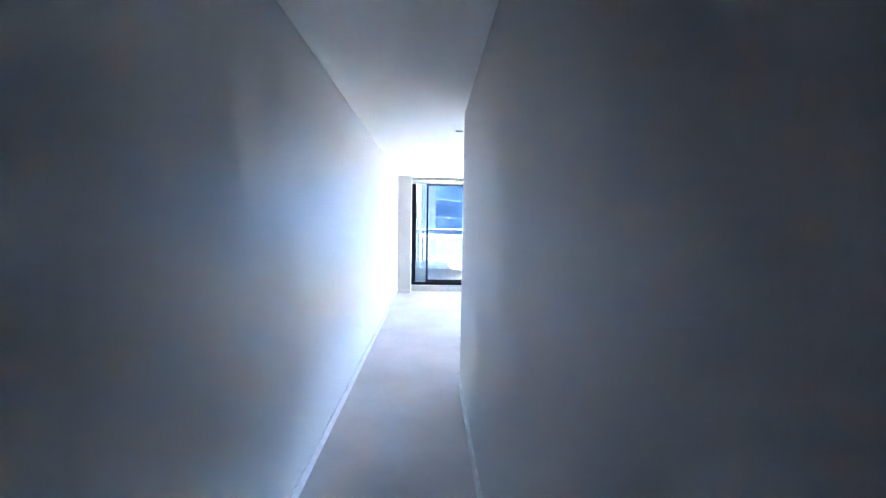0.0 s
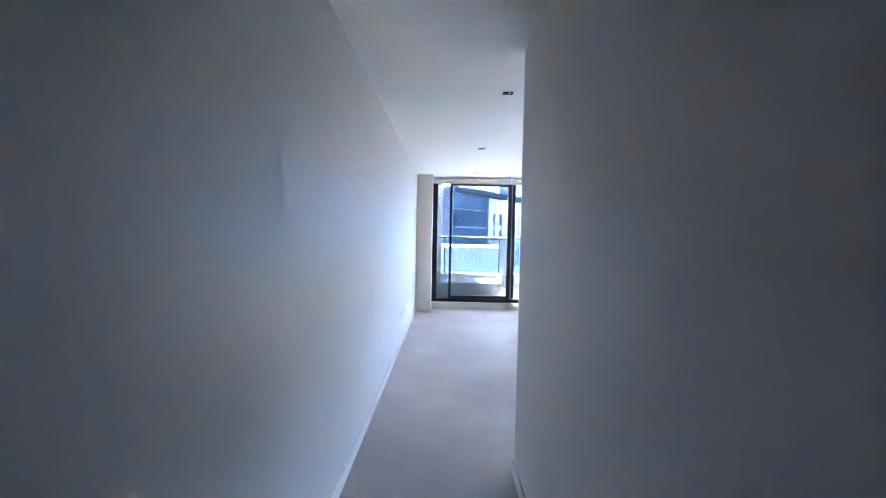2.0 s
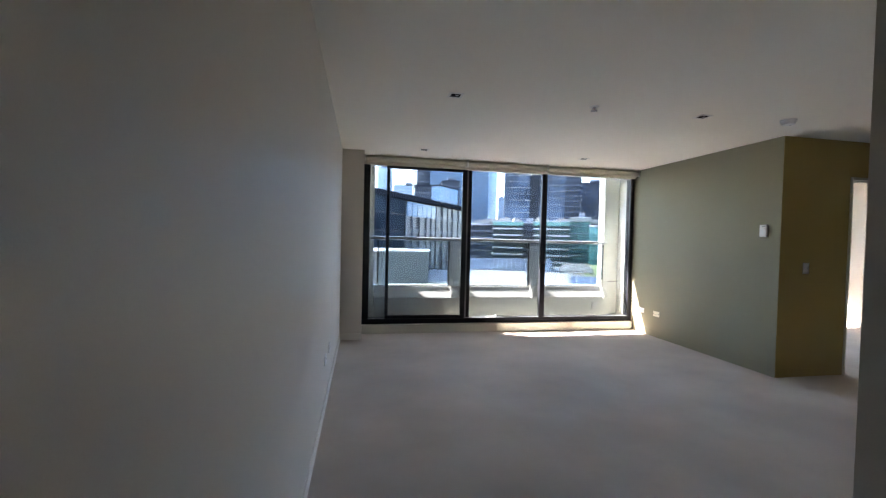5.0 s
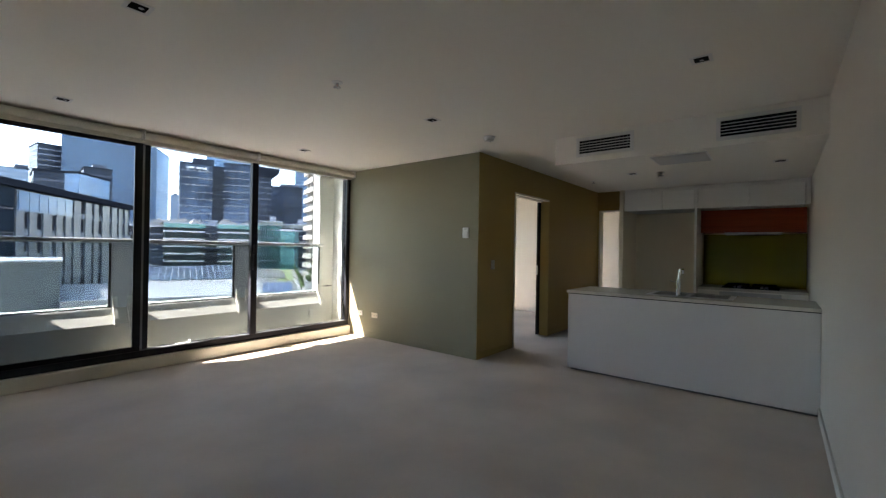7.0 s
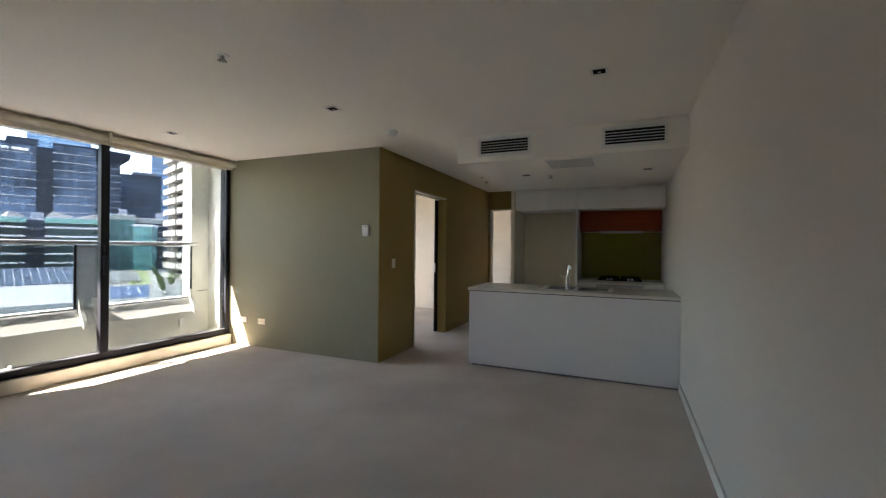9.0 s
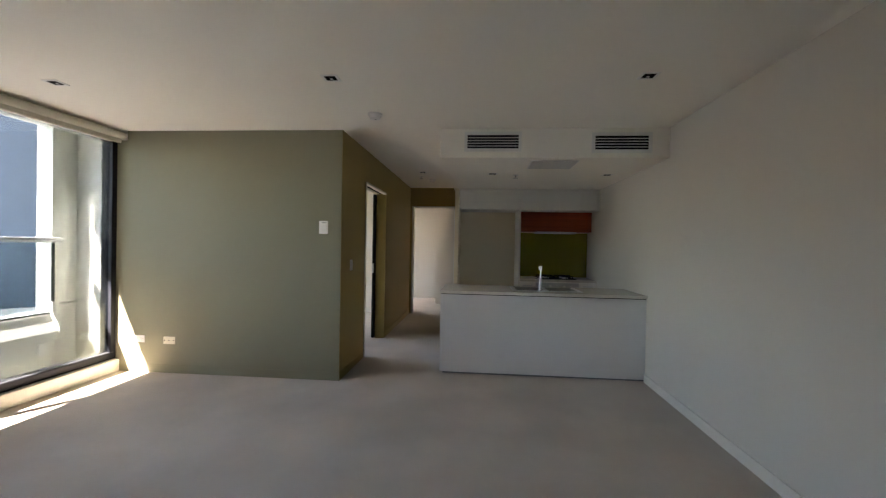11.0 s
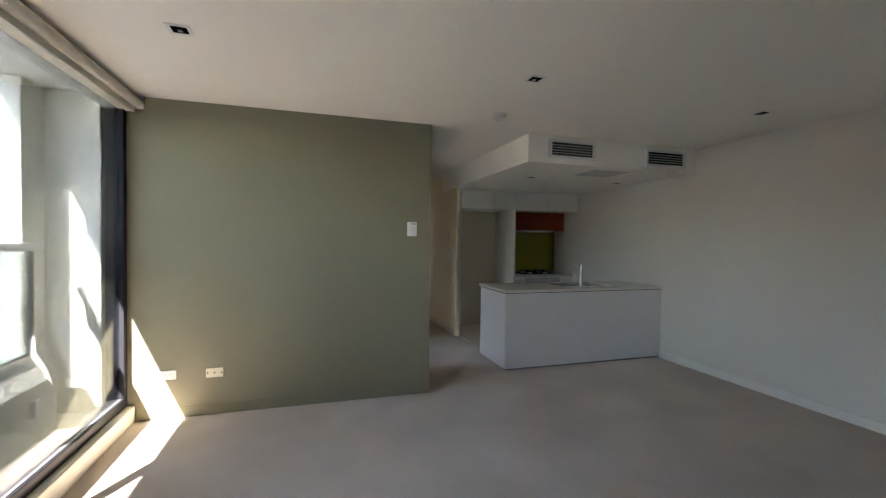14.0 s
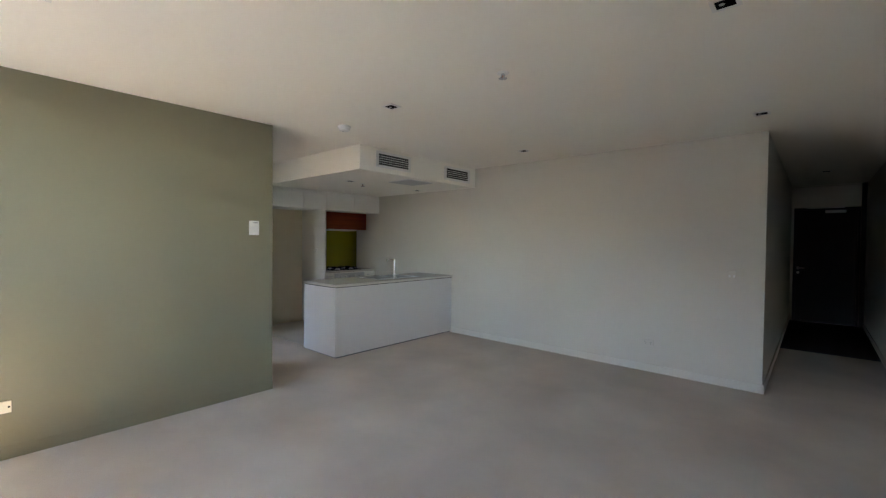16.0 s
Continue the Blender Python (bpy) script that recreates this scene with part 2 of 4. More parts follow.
# ---- window wall ----
FY0, FY1 = 5.50, 5.62
win = thing("window_1", "charcoal aluminium sliding window wall with three glass panels", "window", kind="structure")
box("window_frame", 0.28, 4.5, FY0, FY1, 0.13, 0.2, ALU, win, r=0.004)
box("head_lining", 0.28, 4.5, FY0 - 0.03, FY1, 2.38, 2.498, CREAM, win, "cream painted window head")
box("window_frame", 0.28, 0.37, FY0, FY1, 0.2, 2.38, ALU, win, r=0.004)
box("window_frame", 4.44, 4.5, FY0, FY1, 0.2, 2.38, ALU, win, r=0.004)
box("track", 0.372, 4.438, 5.515, 5.615, 0.2005, 0.206, TRACK, win, "bare metal sliding track", r=0.001)
box("stile", 0.60, 0.645, 5.512, 5.545, 0.25, 2.34, ALU, win, r=0.003)
box("stile", 1.70, 1.77, 5.51, 5.545, 0.25, 2.34, ALU, win, r=0.003)
box("bottom_rail", 0.60, 1.77, 5.514, 5.543, 0.2, 0.25, ALU, win, r=0.003)
box("top_rail", 0.60, 1.77, 5.514, 5.543, 2.34, 2.38, ALU, win, r=0.003)
box("stile", 1.795, 1.85, 5.55, 5.59, 0.2, 2.38, ALU, win, r=0.003)
box("interlock", 1.77, 1.795, 5.532, 5.565, 0.2, 2.38, TRACK, win, "grey interlock strip")
box("mullion", 2.94, 3.02, FY0 - 0.003, 5.56, 0.2, 2.38, ALU, win, r=0.004)
for a, b, y in ((0.37, 0.64, 5.558), (0.645, 1.70, 5.526), (1.85, 2.94, 5.55), (3.02, 4.44, 5.53)):
    box("pane", a, b, y, y + 0.006, 0.2, 2.38, GLASS, win).visible_shadow = False
bm = bmesh.new()
rounded(bm, 2.955, 2.985, 5.45, 5.497, 1.02, 1.22, 0.008, 3)
part("handle", bm, ALU, win, "black pull handle")
box("lock", 2.965, 2.977, 5.47, 5.4965, 1.26, 1.34, ALU, win, "black lock plate", r=0.002)
bm = bmesh.new()
rounded(bm, 2.12, 2.275, 5.545, 5.585, 0.2065, 0.214, 0.002, 2)
rounded(bm, 2.258, 2.275, 5.545, 5.585, 0.2145, 0.236, 0.002, 2)
part("track_piece", bm, PLASTIC, win, "white L-shaped piece on the bottom track")
bm = bmesh.new()
rounded(bm, 0.284, 4.496, 5.45, 5.66, 0.002, 0.128, 0.006, 2)
structure(part("window_sill", bm, CREAM), "cream painted upstand below the window", "sill")
for a, b in ((0.285, 1.735), (1.745, 2.965), (2.975, 4.495)):
    bl = thing("roller_blind", "beige roller blind rolled up at the ceiling", "blind", "roller blinds over the window")
    bm = bmesh.new()
    rod(bm, (a + 0.012, 5.422, 2.443), (b - 0.012, 5.422, 2.443), 0.036, 24)
    part("fabric_roll", bm, BLIND, bl, smooth=True)
    bm = bmesh.new()
    rounded(bm, a + 0.012, b - 0.012, 5.442, 5.455, 2.37, 2.435, 0.004, 2)
    part("bottom_bar", bm, BLIND, bl)
    box("bracket", a, a + 0.01, 5.384, 5.46, 2.402, 2.499, PLASTIC, bl)
    box("bracket", b - 0.01, b, 5.384, 5.46, 2.402, 2.499, PLASTIC, bl)

# ---- balcony ----
structure(box("balcony_floor", 0.1, 4.6, 5.664, 6.3, -0.2, 0.08, CONCRETE), "pale concrete balcony floor", "floor")
structure(box("balcony_soffit", -0.4, 5.2, 5.668, 6.22, 2.52, 2.8, CONCRETE), "concrete slab above the balcony", "ceiling")
structure(box("balcony_wall_east", 4.6, 4.9, 5.77, 6.3, -0.2, 2.516, CONCRETE), "cream painted balcony side wall", "wall")
structure(box("balcony_jamb_east", 4.51, 4.75, 5.67, 5.766, -0.2, 2.516, CONCRETE), "cream painted wall end at the window", "wall")
structure(box("balcony_nib_east", 4.33, 4.596, 6.05, 6.22, -0.2, 2.516, CONCRETE), "cream painted balcony pier", "wall")
structure(box("balcony_wall_west", -0.1, 0.2, 5.62, 6.3, -0.2, 2.516, CONCRETE), "cream painted balcony side wall", "wall")
structure(box("balcony_nib_west", 0.204, 0.45, 6.07, 6.3, -0.2, 2.516, CONCRETE), "cream painted balcony pier", "wall")
bm = bmesh.new()
extrude_x(bm, [(5.86, 0.08), (6.25, 0.08), (6.25, 0.62), (5.978, 0.62), (5.86, 0.455)], 0.456, 4.326)
structure(part("balcony_parapet", bm, CONCRETE), "painted concrete parapet with a sloping top", "wall")
bal = thing("balustrade", "glass balustrade with a pale grey handrail", "railing")
bm = bmesh.new()
rounded(bm, 0.3, 4.35, 5.93, 6.005, 1.335, 1.38, 0.018, 3)
part("handrail", bm, RAIL, bal, smooth=True)
for a, b in ((1.62, 1.82), (2.95, 3.15)):
    box("infill_panel", a, b, 5.955, 5.985, 0.622, 1.33, INFILL, bal, "frosted grey panel")
    for c in (a + 0.015, b - 0.055):
        bm = bmesh.new()
        extrude_x(bm, [(5.935, 0.74), (5.954, 0.74), (5.954, 0.60), (5.875, 0.49), (5.85, 0.40), (5.838, 0.42), (5.86, 0.51), (5.925, 0.63)], c, c + 0.04)
        part("bracket", bm, CONCRETE, bal)
bm = bmesh.new()
extrude_x(bm, [(5.935, 0.74), (5.954, 0.74), (5.954, 0.60), (5.875, 0.49), (5.85, 0.40), (5.838, 0.42), (5.86, 0.51), (5.925, 0.63)], 4.235, 4.275)
part("bracket", bm, CONCRETE, bal)
for a, b in ((0.5, 1.62), (1.82, 2.95), (3.15, 4.28)):
    box("pane", a + 0.01, b - 0.01, 5.965, 5.975, 0.64, 1.326, GLASSB, bal).visible_shadow = False
    box("glass_rail", a, b, 5.965, 5.975, 0.622, 0.639, ALU, bal)
    box("glass_rail", a, b, 5.96, 5.98, 1.326, 1.334, RAIL, bal)
    box("glass_stile", a, a + 0.022, 5.96, 5.98, 0.64, 1.326, ALU, bal)
    box("glass_stile", b - 0.022, b, 5.96, 5.98, 0.64, 1.326, ALU, bal)
structure(box("trim_3", 4.42, 4.59, 6.045, 6.0495, 0.69, 0.702, ALU), "dark joint strip across the balcony pier", "trim")
po = thing("outdoor_outlet", "weatherproof power outlet on the balcony parapet", "outlet")
bm = bmesh.new()
rounded(bm, 4.02, 4.10, 5.825, 5.859, 0.26, 0.37, 0.008, 2)
part("cover", bm, PLASTIC, po)

# ---- skirting ----
for name, x0, x1, y0, y1 in (("baseboard_1", 0.001, 0.011, -5.29, 5.139), ("baseboard_2", 1.016, 4.895, 0.001, 0.016),
                             ("baseboard_3", 0.984, 0.999, -5.29, 0.001), ("baseboard_4", 0.984, 1.016, 0.0015, 0.0155),
                             ("baseboard_5", 0.017, 0.279, 5.124, 5.139), ("baseboard_6", 6.66, 8.67, 2.096, 2.109)):
    bm = bmesh.new()
    rounded(bm, x0, x1, y0, y1, 0.001, 0.085, 0.003, 2)
    structure(part(name, bm, SKIRT), "white painted skirting board", "skirting")
for name, x0, x1, y0, y1 in (("baseboard_7", 4.496, 4.4995, 3.0965, 5.44), ("baseboard_8", 4.5, 5.36, 3.0955, 3.0995), ("baseboard_9", 6.48, 8.69, 3.088, 3.099)):
    bm = bmesh.new()
    rounded(bm, x0, x1, y0, y1, 0.001, 0.085, 0.0012, 1)
    structure(part(name, bm, GREEN if name == "baseboard_7" else OLIVESHADE), "wall-coloured painted skirting board", "skirting")

# ---- doorways ----
dr = thing("door_2", "doorway with a slim timber frame and sliding door pocket", "door frame", kind="structure")
box("jamb", 5.37, 5.392, 3.085, 3.135, 0.001, 2.12, CREAM, dr, r=0.002)
box("jamb", 5.37, 5.392, 3.195, 3.245, 0.001, 2.12, CREAM, dr, r=0.002)
box("jamb", 6.448, 6.47, 3.085, 3.228, 0.001, 2.12, OLIVESHADE, dr, "olive reveal", r=0.002)
box("head", 5.392, 6.448, 3.085, 3.135, 2.095, 2.12, CREAM, dr, r=0.002)
box("head", 5.392, 6.448, 3.195, 3.245, 2.095, 2.12, CREAM, dr, r=0.002)
box("track", 5.392, 6.448, 3.137, 3.193, 2.105, 2.119, BLACK, dr)
bm = bmesh.new()
rounded(bm, 6.405, 6.9, 3.236, 3.272, 0.012, 2.09, 0.003, 2)
lf = part("door_leaf", bm, DOORBLACK, dr, "dark sliding door pushed open behind the wall")
box("finger_pull", 6.401, 6.4045, 3.244, 3.264, 0.95, 1.09, STEEL, lf)
d3 = thing("door_3", "cream painted door frame at the corridor end", "door frame", kind="structure")
box("jamb", 8.68, 8.86, 2.162, 2.19, 0.001, 2.138, CREAM, d3, r=0.002)
box("jamb", 8.68, 8.86, 3.032, 3.058, 0.001, 2.138, CREAM, d3, r=0.002)
box("head", 8.68, 8.86, 2.19, 3.032, 2.112, 2.138, CREAM, d3, r=0.002)

bm = bmesh.new()
rounded(bm, 8.87, 9.66, 2.2, 2.238, 0.012, 2.08, 0.003, 2)
lf = part("door_leaf", bm, TRIM, d3, "white door standing open")
ed = thing("door_1", "black timber entrance door in a black frame", "door", kind="structure")
box("door_frame", 0.062, 0.10, -5.36, -5.29, 0, 2.1, DOORBLACK, ed, r=0.003)
box("door_frame", 0.92, 0.958, -5.36, -5.29, 0, 2.1, DOORBLACK, ed, r=0.003)
box("door_frame", 0.10, 0.92, -5.36, -5.29, 2.06, 2.1, DOORBLACK, ed, r=0.003)
box("door_leaf", 0.103, 0.917, -5.36, -5.318, 0.004, 2.057, DOORBLACK, ed, r=0.002)
box("side_panel", 0.001, 0.06, -5.31, -5.2, 0, 2.499, DOORBLACK, ed)
# Unseen black sheet added behind the door to stop daylight leaks.
box("backing", -0.1, 1.1, -5.62, -5.52, -0.2, 2.4, DOORBLACK, ed)
bm = bmesh.new()
rod(bm, (0.885, -5.318, 0.985), (0.885, -5.306, 0.985), 0.028, 20)
rod(bm, (0.885, -5.306, 0.985), (0.885, -5.265, 0.985), 0.010, 12)
rounded(bm, 0.79, 0.897, -5.272, -5.256, 0.977, 0.993, 0.006, 3)
part("lever_handle", bm, CHROME, ed, "chrome lever handle", smooth=True)
bm = bmesh.new()
rod(bm, (0.885, -5.318, 0.9), (0.885, -5.304, 0.9), 0.026, 20)
part("lock", bm, CHROME, ed, "chrome lock cylinder", smooth=True)
bm = bmesh.new()
rounded(bm, 0.25, 0.53, -5.316, -5.262, 2.0, 2.05, 0.008, 2)
part("door_closer", bm, STEEL, ed, "silver door closer")
bm = bmesh.new()
rounded(bm, 0.27, 0.79, -5.288, -5.27, 2.085, 2.099, 0.004, 2)
part("closer_arm", bm, STEEL, ed)

# ---- kitchen ----
structure(box("floor_kitchen", 5.62, 7.355, 0.002, 2.035, 0.001, 0.006, TILE), "pale kitchen floor tiles", "floor")
ki = thing("kitchen_island", "white laminate kitchen bench with a recessed grey plinth", "kitchen bench")
box("front_panel", 4.897, 4.915, 0.003, 2.111, 0.024, 0.85, LAMINATE, ki, r=0.0015)
box("end_panel", 4.897, 5.60, 2.113, 2.131, 0.024, 0.85, LAMINATE, ki, r=0.0015)
box("carcass", 4.917, 5.58, 0.003, 2.111, 0.024, 0.70, LAMINATE, ki)
# Black strip paints the shadow line below the worktop.
box("shade_strip", 4.903, 5.59, 0.003, 2.125, 0.851, 0.861, BLACK, ki, "black strip painted as the shade under the worktop")
box("plinth", 4.925, 5.55, 0.003, 2.10, 0.001, 0.0235, TRACK, ki, "recessed grey plinth")
SX0, SX1, SY0, SY1 = 5.03, 5.50, 0.62, 1.345
bm = bmesh.new()
for x0, x1, y0, y1 in ((4.87, SX0, 0.003, 2.14), (SX1, 5.63, 0.003, 2.14), (SX0, SX1, 0.003, SY0), (SX0, SX1, SY1, 2.14)):
    slab(bm, x0, x1, y0, y1, 0.862, 0.892)
bmesh.ops.remove_doubles(bm, verts=bm.verts, dist=0.0001)
tagged(part("worktop", bm, STONE), "pale stone worktop on the kitchen bench", "worktop")
sk = thing("kitchen_sink", "double bowl stainless steel sink set in the bench", "sink")
bm = bmesh.new()
for x0, x1, y0, y1 in ((SX0 - 0.012, SX0 + 0.05, SY0 - 0.012, SY1 + 0.012), (SX1 - 0.04, SX1 + 0.012, SY0 - 0.012, SY1 + 0.012),
                       (SX0 + 0.05, SX1 - 0.04, SY0 - 0.012, SY0 + 0.035), (SX0 + 0.05, SX1 - 0.04, 0.965, 1.01),
                       (SX0 + 0.05, SX1 - 0.04, 1.31, SY1 + 0.012)):
    slab(bm, x0, x1, y0, y1, 0.8925, 0.8975)
part("rim", bm, SINKSTEEL, sk)
for y0, y1 in ((SY0 + 0.035, 0.965), (1.01, 1.31)):
    bm = bmesh.new()
    x0, x1 = SX0 + 0.05, SX1 - 0.04
    slab(bm, x0, x1, y0, y1, 0.722, 0.728)
    for q in ((x0 - 0.004, x0, y0, y1), (x1, x1 + 0.004, y0, y1), (x0 - 0.004, x1 + 0.004, y0 - 0.004, y0), (x0 - 0.004, x1 + 0.004, y1, y1 + 0.004)):
        slab(bm, *q, 0.722, 0.893)
    bw = part("bowl", bm, SINKSTEEL, sk)
    bm = bmesh.new()
    rod(bm, ((x0 + x1) / 2, (y0 + y1) / 2, 0.7285), ((x0 + x1) / 2, (y0 + y1) / 2, 0.734), 0.04, 20)
    part("drain", bm, CHROME, bw)
mt = thing("mixer_tap", "chrome kitchen mixer tap with a square spout", "tap")
bm = bmesh.new()
rod(bm, (5.055, 1.06, 0.898), (5.055, 1.06, 0.908), 0.026, 24)
rod(bm, (5.055, 1.06, 0.908), (5.055, 1.06, 1.06), 0.019, 24)
rod(bm, (5.055, 1.06, 1.06), (5.062, 1.05, 1.165), 0.0105, 20)
part("body", bm, CHROME, mt, smooth=True)
bm = bmesh.new()
rounded(bm, 5.05, 5.235, 1.04, 1.06, 1.15, 1.17, 0.008, 3)
rod(bm, (5.222, 1.05, 1.115), (5.222, 1.05, 1.155), 0.010, 16)
part("spout", bm, CHROME, mt, smooth=True)
bm = bmesh.new()
rod(bm, (5.055, 1.078, 1.03), (5.06, 1.14, 1.05), 0.005, 12)
part("lever", bm, CHROME, mt, smooth=True)


def cupboard(x0, x1, y0, y1, z0, z1, label, doors):
    """A white cabinet unit, its doors towards the living room."""
    c = thing("overhead_cabinet", label, "cabinet", "overhead kitchen cabinets")
    box("body", x0 + 0.02, x1, y0 + 0.001, y1 - 0.001, z0, z1, CUPBOARD, c)
    for a, b in zip(doors, doors[1:]):
        box("door", x0, x0 + 0.018, a + 0.0025, b - 0.0025, z0 - 0.01, z1 - 0.002, CUPBOARD, c, r=0.0015)


cupboard(6.65, 7.35, 1.153, 2.03, 1.925, 2.175, "long white overhead cabinet above the fridge space", (1.153, 1.532, 2.03))
cupboard(6.65, 7.35, 0.05, 1.122, 1.925, 2.175, "white overhead cabinets with three doors above the range hood", (0.05, 0.274, 0.568, 1.122))
structure(box("trim_1", 6.67, 7.35, 0.003, 2.03, 2.179, 2.218, CUPBOARD), "white filler above the overhead cabinets", "trim")
structure(box("trim_2", 6.66, 7.35, 0.003, 0.046, 1.915, 2.176, CUPBOARD), "white filler beside the overhead cabinet", "trim")
tagged(box("tall_panel", 6.65, 7.355, 1.125, 1.15, 0.007, 2.175, CUPBOARD, r=0.001), "white laminate panel beside the fridge space", "panel")
tagged(box("splashback", 7.335, 7.357, 0.003, 1.12, 0.894, 1.6, LIME), "lime green glass splashback above the cooktop", "splashback")
rh = thing("range_hood", "red brown timber range hood housing with a slide-out steel hood", "range hood")
box("housing", 7.02, 7.333, 0.02, 1.122, 1.612, 1.913, WOOD, rh, r=0.002)
box("hood", 6.985, 7.32, 0.25, 0.85, 1.588, 1.611, STEEL, rh, "slim steel slide-out hood", r=0.003)
kc = thing("kitchen_cabinet", "white base cabinets with a built-in steel oven", "cabinet")
box("body", 6.79, 7.33, 0.003, 1.12, 0.1, 0.859, CUPBOARD, kc)
box("plinth", 6.83, 7.30, 0.003, 1.12, 0.007, 0.099, STEEL, kc)
for a, b in ((0.005, 0.245), (0.88, 1.118)):
    for c, d in ((0.105, 0.60), (0.605, 0.845)):
        dw = box("drawer", 6.77, 6.788, a, b, c, d, CUPBOARD, kc, r=0.0015)
        bm = bmesh.new()
        rod(bm, (6.745, a + 0.05, d - 0.045), (6.745, b - 0.05, d - 0.045), 0.006, 12)
        slab(bm, 6.745, 6.77, a + 0.055, a + 0.063, d - 0.049, d - 0.041)
        slab(bm, 6.745, 6.77, b - 0.063, b - 0.055, d - 0.049, d - 0.041)
        part("handle", bm, STEEL, dw)
ov = thing("oven", "stainless steel built-in oven with a black glass door", "oven")
box("control_panel", 6.765, 6.788, 0.25, 0.875, 0.735, 0.845, STEEL, ov, r=0.002)
box("oven_door", 6.765, 6.788, 0.25, 0.875, 0.27, 0.728, BLACK, ov, "black glass oven door", r=0.002)
bm = bmesh.new()
rod(bm, (6.735, 0.3, 0.69), (6.735, 0.825, 0.69), 0.009, 14)
slab(bm, 6.735, 6.766, 0.33, 0.342, 0.684, 0.696)
slab(bm, 6.735, 6.766, 0.783, 0.795, 0.684, 0.696)
part("handle", bm, STEEL, ov)
for k in range(5):
    bm = bmesh.new()
    y = 0.36 + k * 0.1
    rod(bm, (6.765, y, 0.79), (6.742, y, 0.79), 0.019, 18, 0.016)
    part("knob", bm, PLASTIC if k % 2 else STEEL, ov, smooth=True)
tagged(box("worktop", 6.75, 7.333, 0.003, 1.122, 0.862, 0.892, STONE, r=0.003), "pale stone worktop under the splashback", "worktop")
ct = thing("cooktop", "black gas cooktop with cast iron trivets", "cooktop")
box("plate", 6.83, 7.28, 0.27, 0.86, 0.8925, 0.90, BLACK, ct, r=0.002)
for x in (6.94, 7.16):
    for y in (0.42, 0.70):
        bm = bmesh.new()
        rod(bm, (x, y, 0.9), (x, y, 0.916), 0.045, 20, 0.035)
        part("burner", bm, STEEL, ct)
        bm = bmesh.new()
        for q in ((x - 0.1, x + 0.1, y - 0.006, y + 0.006), (x - 0.006, x + 0.006, y - 0.12, y + 0.12)):
            slab(bm, *q, 0.928, 0.94)
        for dx, dy in ((0.094, 0), (-0.094, 0), (0, 0.114), (0, -0.114)):
            slab(bm, x + dx - 0.006, x + dx + 0.006, y + dy - 0.006, y + dy + 0.006, 0.9, 0.928)
        part("trivet", bm, BLACK, ct)


# ---- fittings ----
def wall_plate(name, m, label, category, w=0.115, h=0.072, marks=2, mark="socket", mat=None):
    """A small plate on a wall: local x along the wall, local z up, the wall behind at local y = 0."""
    e = thing(name, label, category)
    e.matrix_world = m
    bm = bmesh.new()
    rounded(bm, -w / 2, w / 2, -0.009, -0.0005, -h / 2, h / 2, 0.003, 2)
    p = part("plate", bm, mat or PLASTIC, e)
    p.matrix_parent_inverse = Matrix()
    for k in range(marks):
        bm = bmesh.new()
        cx = (k - (marks - 1) / 2) * w * 0.5
        if mark == "socket":
            for dx, dz in ((-0.007, 0.004), (0.007, 0.004), (0, -0.012)):
                slab(bm, cx + dx - 0.0015, cx + dx + 0.0015, -0.0096, -0.0088, dz - 0.004, dz + 0.004)
            q = part("socket", bm, BLACK, e)
        elif mark == "switch":
            rounded(bm, cx - 0.008, cx + 0.008, -0.0125, -0.0088, -0.012, 0.012, 0.002, 2)
            q = part("rocker", bm, TRIM, e)
        elif mark == "jack":
            rod(bm, (cx * 0.8, -0.0088, 0), (cx * 0.8, -0.0098, 0), 0.0062, 16)
            q = part("jack", bm, BLACK, e)
        q.matrix_parent_inverse = Matrix()
    return e


WEST = lambda x, y, z: pose(x, y, z, 0, 0, -90)
wall_plate("power_outlet", WEST(4.5, 5.23, 0.345), "white double power outlet on the sage wall", "outlet")
wall_plate("data_outlet", WEST(4.5, 4.90, 0.34), "cream aerial and data outlet on the sage wall", "outlet", 0.125, 0.076, 3, "jack", IVORY)
wall_plate("light_switch", pose(4.83, 3.1, 1.143), "white light switch beside the doorway", "switch", 0.075, 0.115, 2, "switch")
wall_plate("power_outlet", pose(0, 3.28, 0.39, 0, 0, 90), "white double power outlet above the skirting", "outlet")
wall_plate("data_outlet", pose(0, 2.87, 0.40, 0, 0, 90), "white aerial outlet on the long white wall", "outlet", 0.115, 0.072, 2, "jack")
wall_plate("power_outlet", pose(2.02, 0, 0.32, 0, 0, 180), "white power outlet on the white wall", "outlet", mat=WHITE)
wall_plate("light_switch", pose(1.26, 0, 1.11, 0, 0, 180), "white light switch near the hallway corner", "switch", 0.075, 0.115, 2, "switch", WHITE)
wall_plate("power_outlet", pose(6.9, 1.15, 1.25, 0, 0, 180), "small white outlet on the fridge panel", "outlet", 0.05, 0.05, 1)

wall_plate("light_switch", pose(7.05, 2.095, 1.16, 0, 0, 180), "white light switch on the cream pier", "switch", 0.075, 0.115, 1, "switch")
ic = thing("intercom", "white intercom handset panel on the cream pier", "intercom")
bm = bmesh.new()
rounded(bm, 7.0, 7.1, 2.0955, 2.11, 1.41, 1.61, 0.006, 2)
part("case", bm, PLASTIC, ic)
bm = bmesh.new()
rounded(bm, 7.06, 7.09, 2.11, 2.122, 1.43, 1.59, 0.006, 2)
part("handset", bm, PLASTIC, ic)

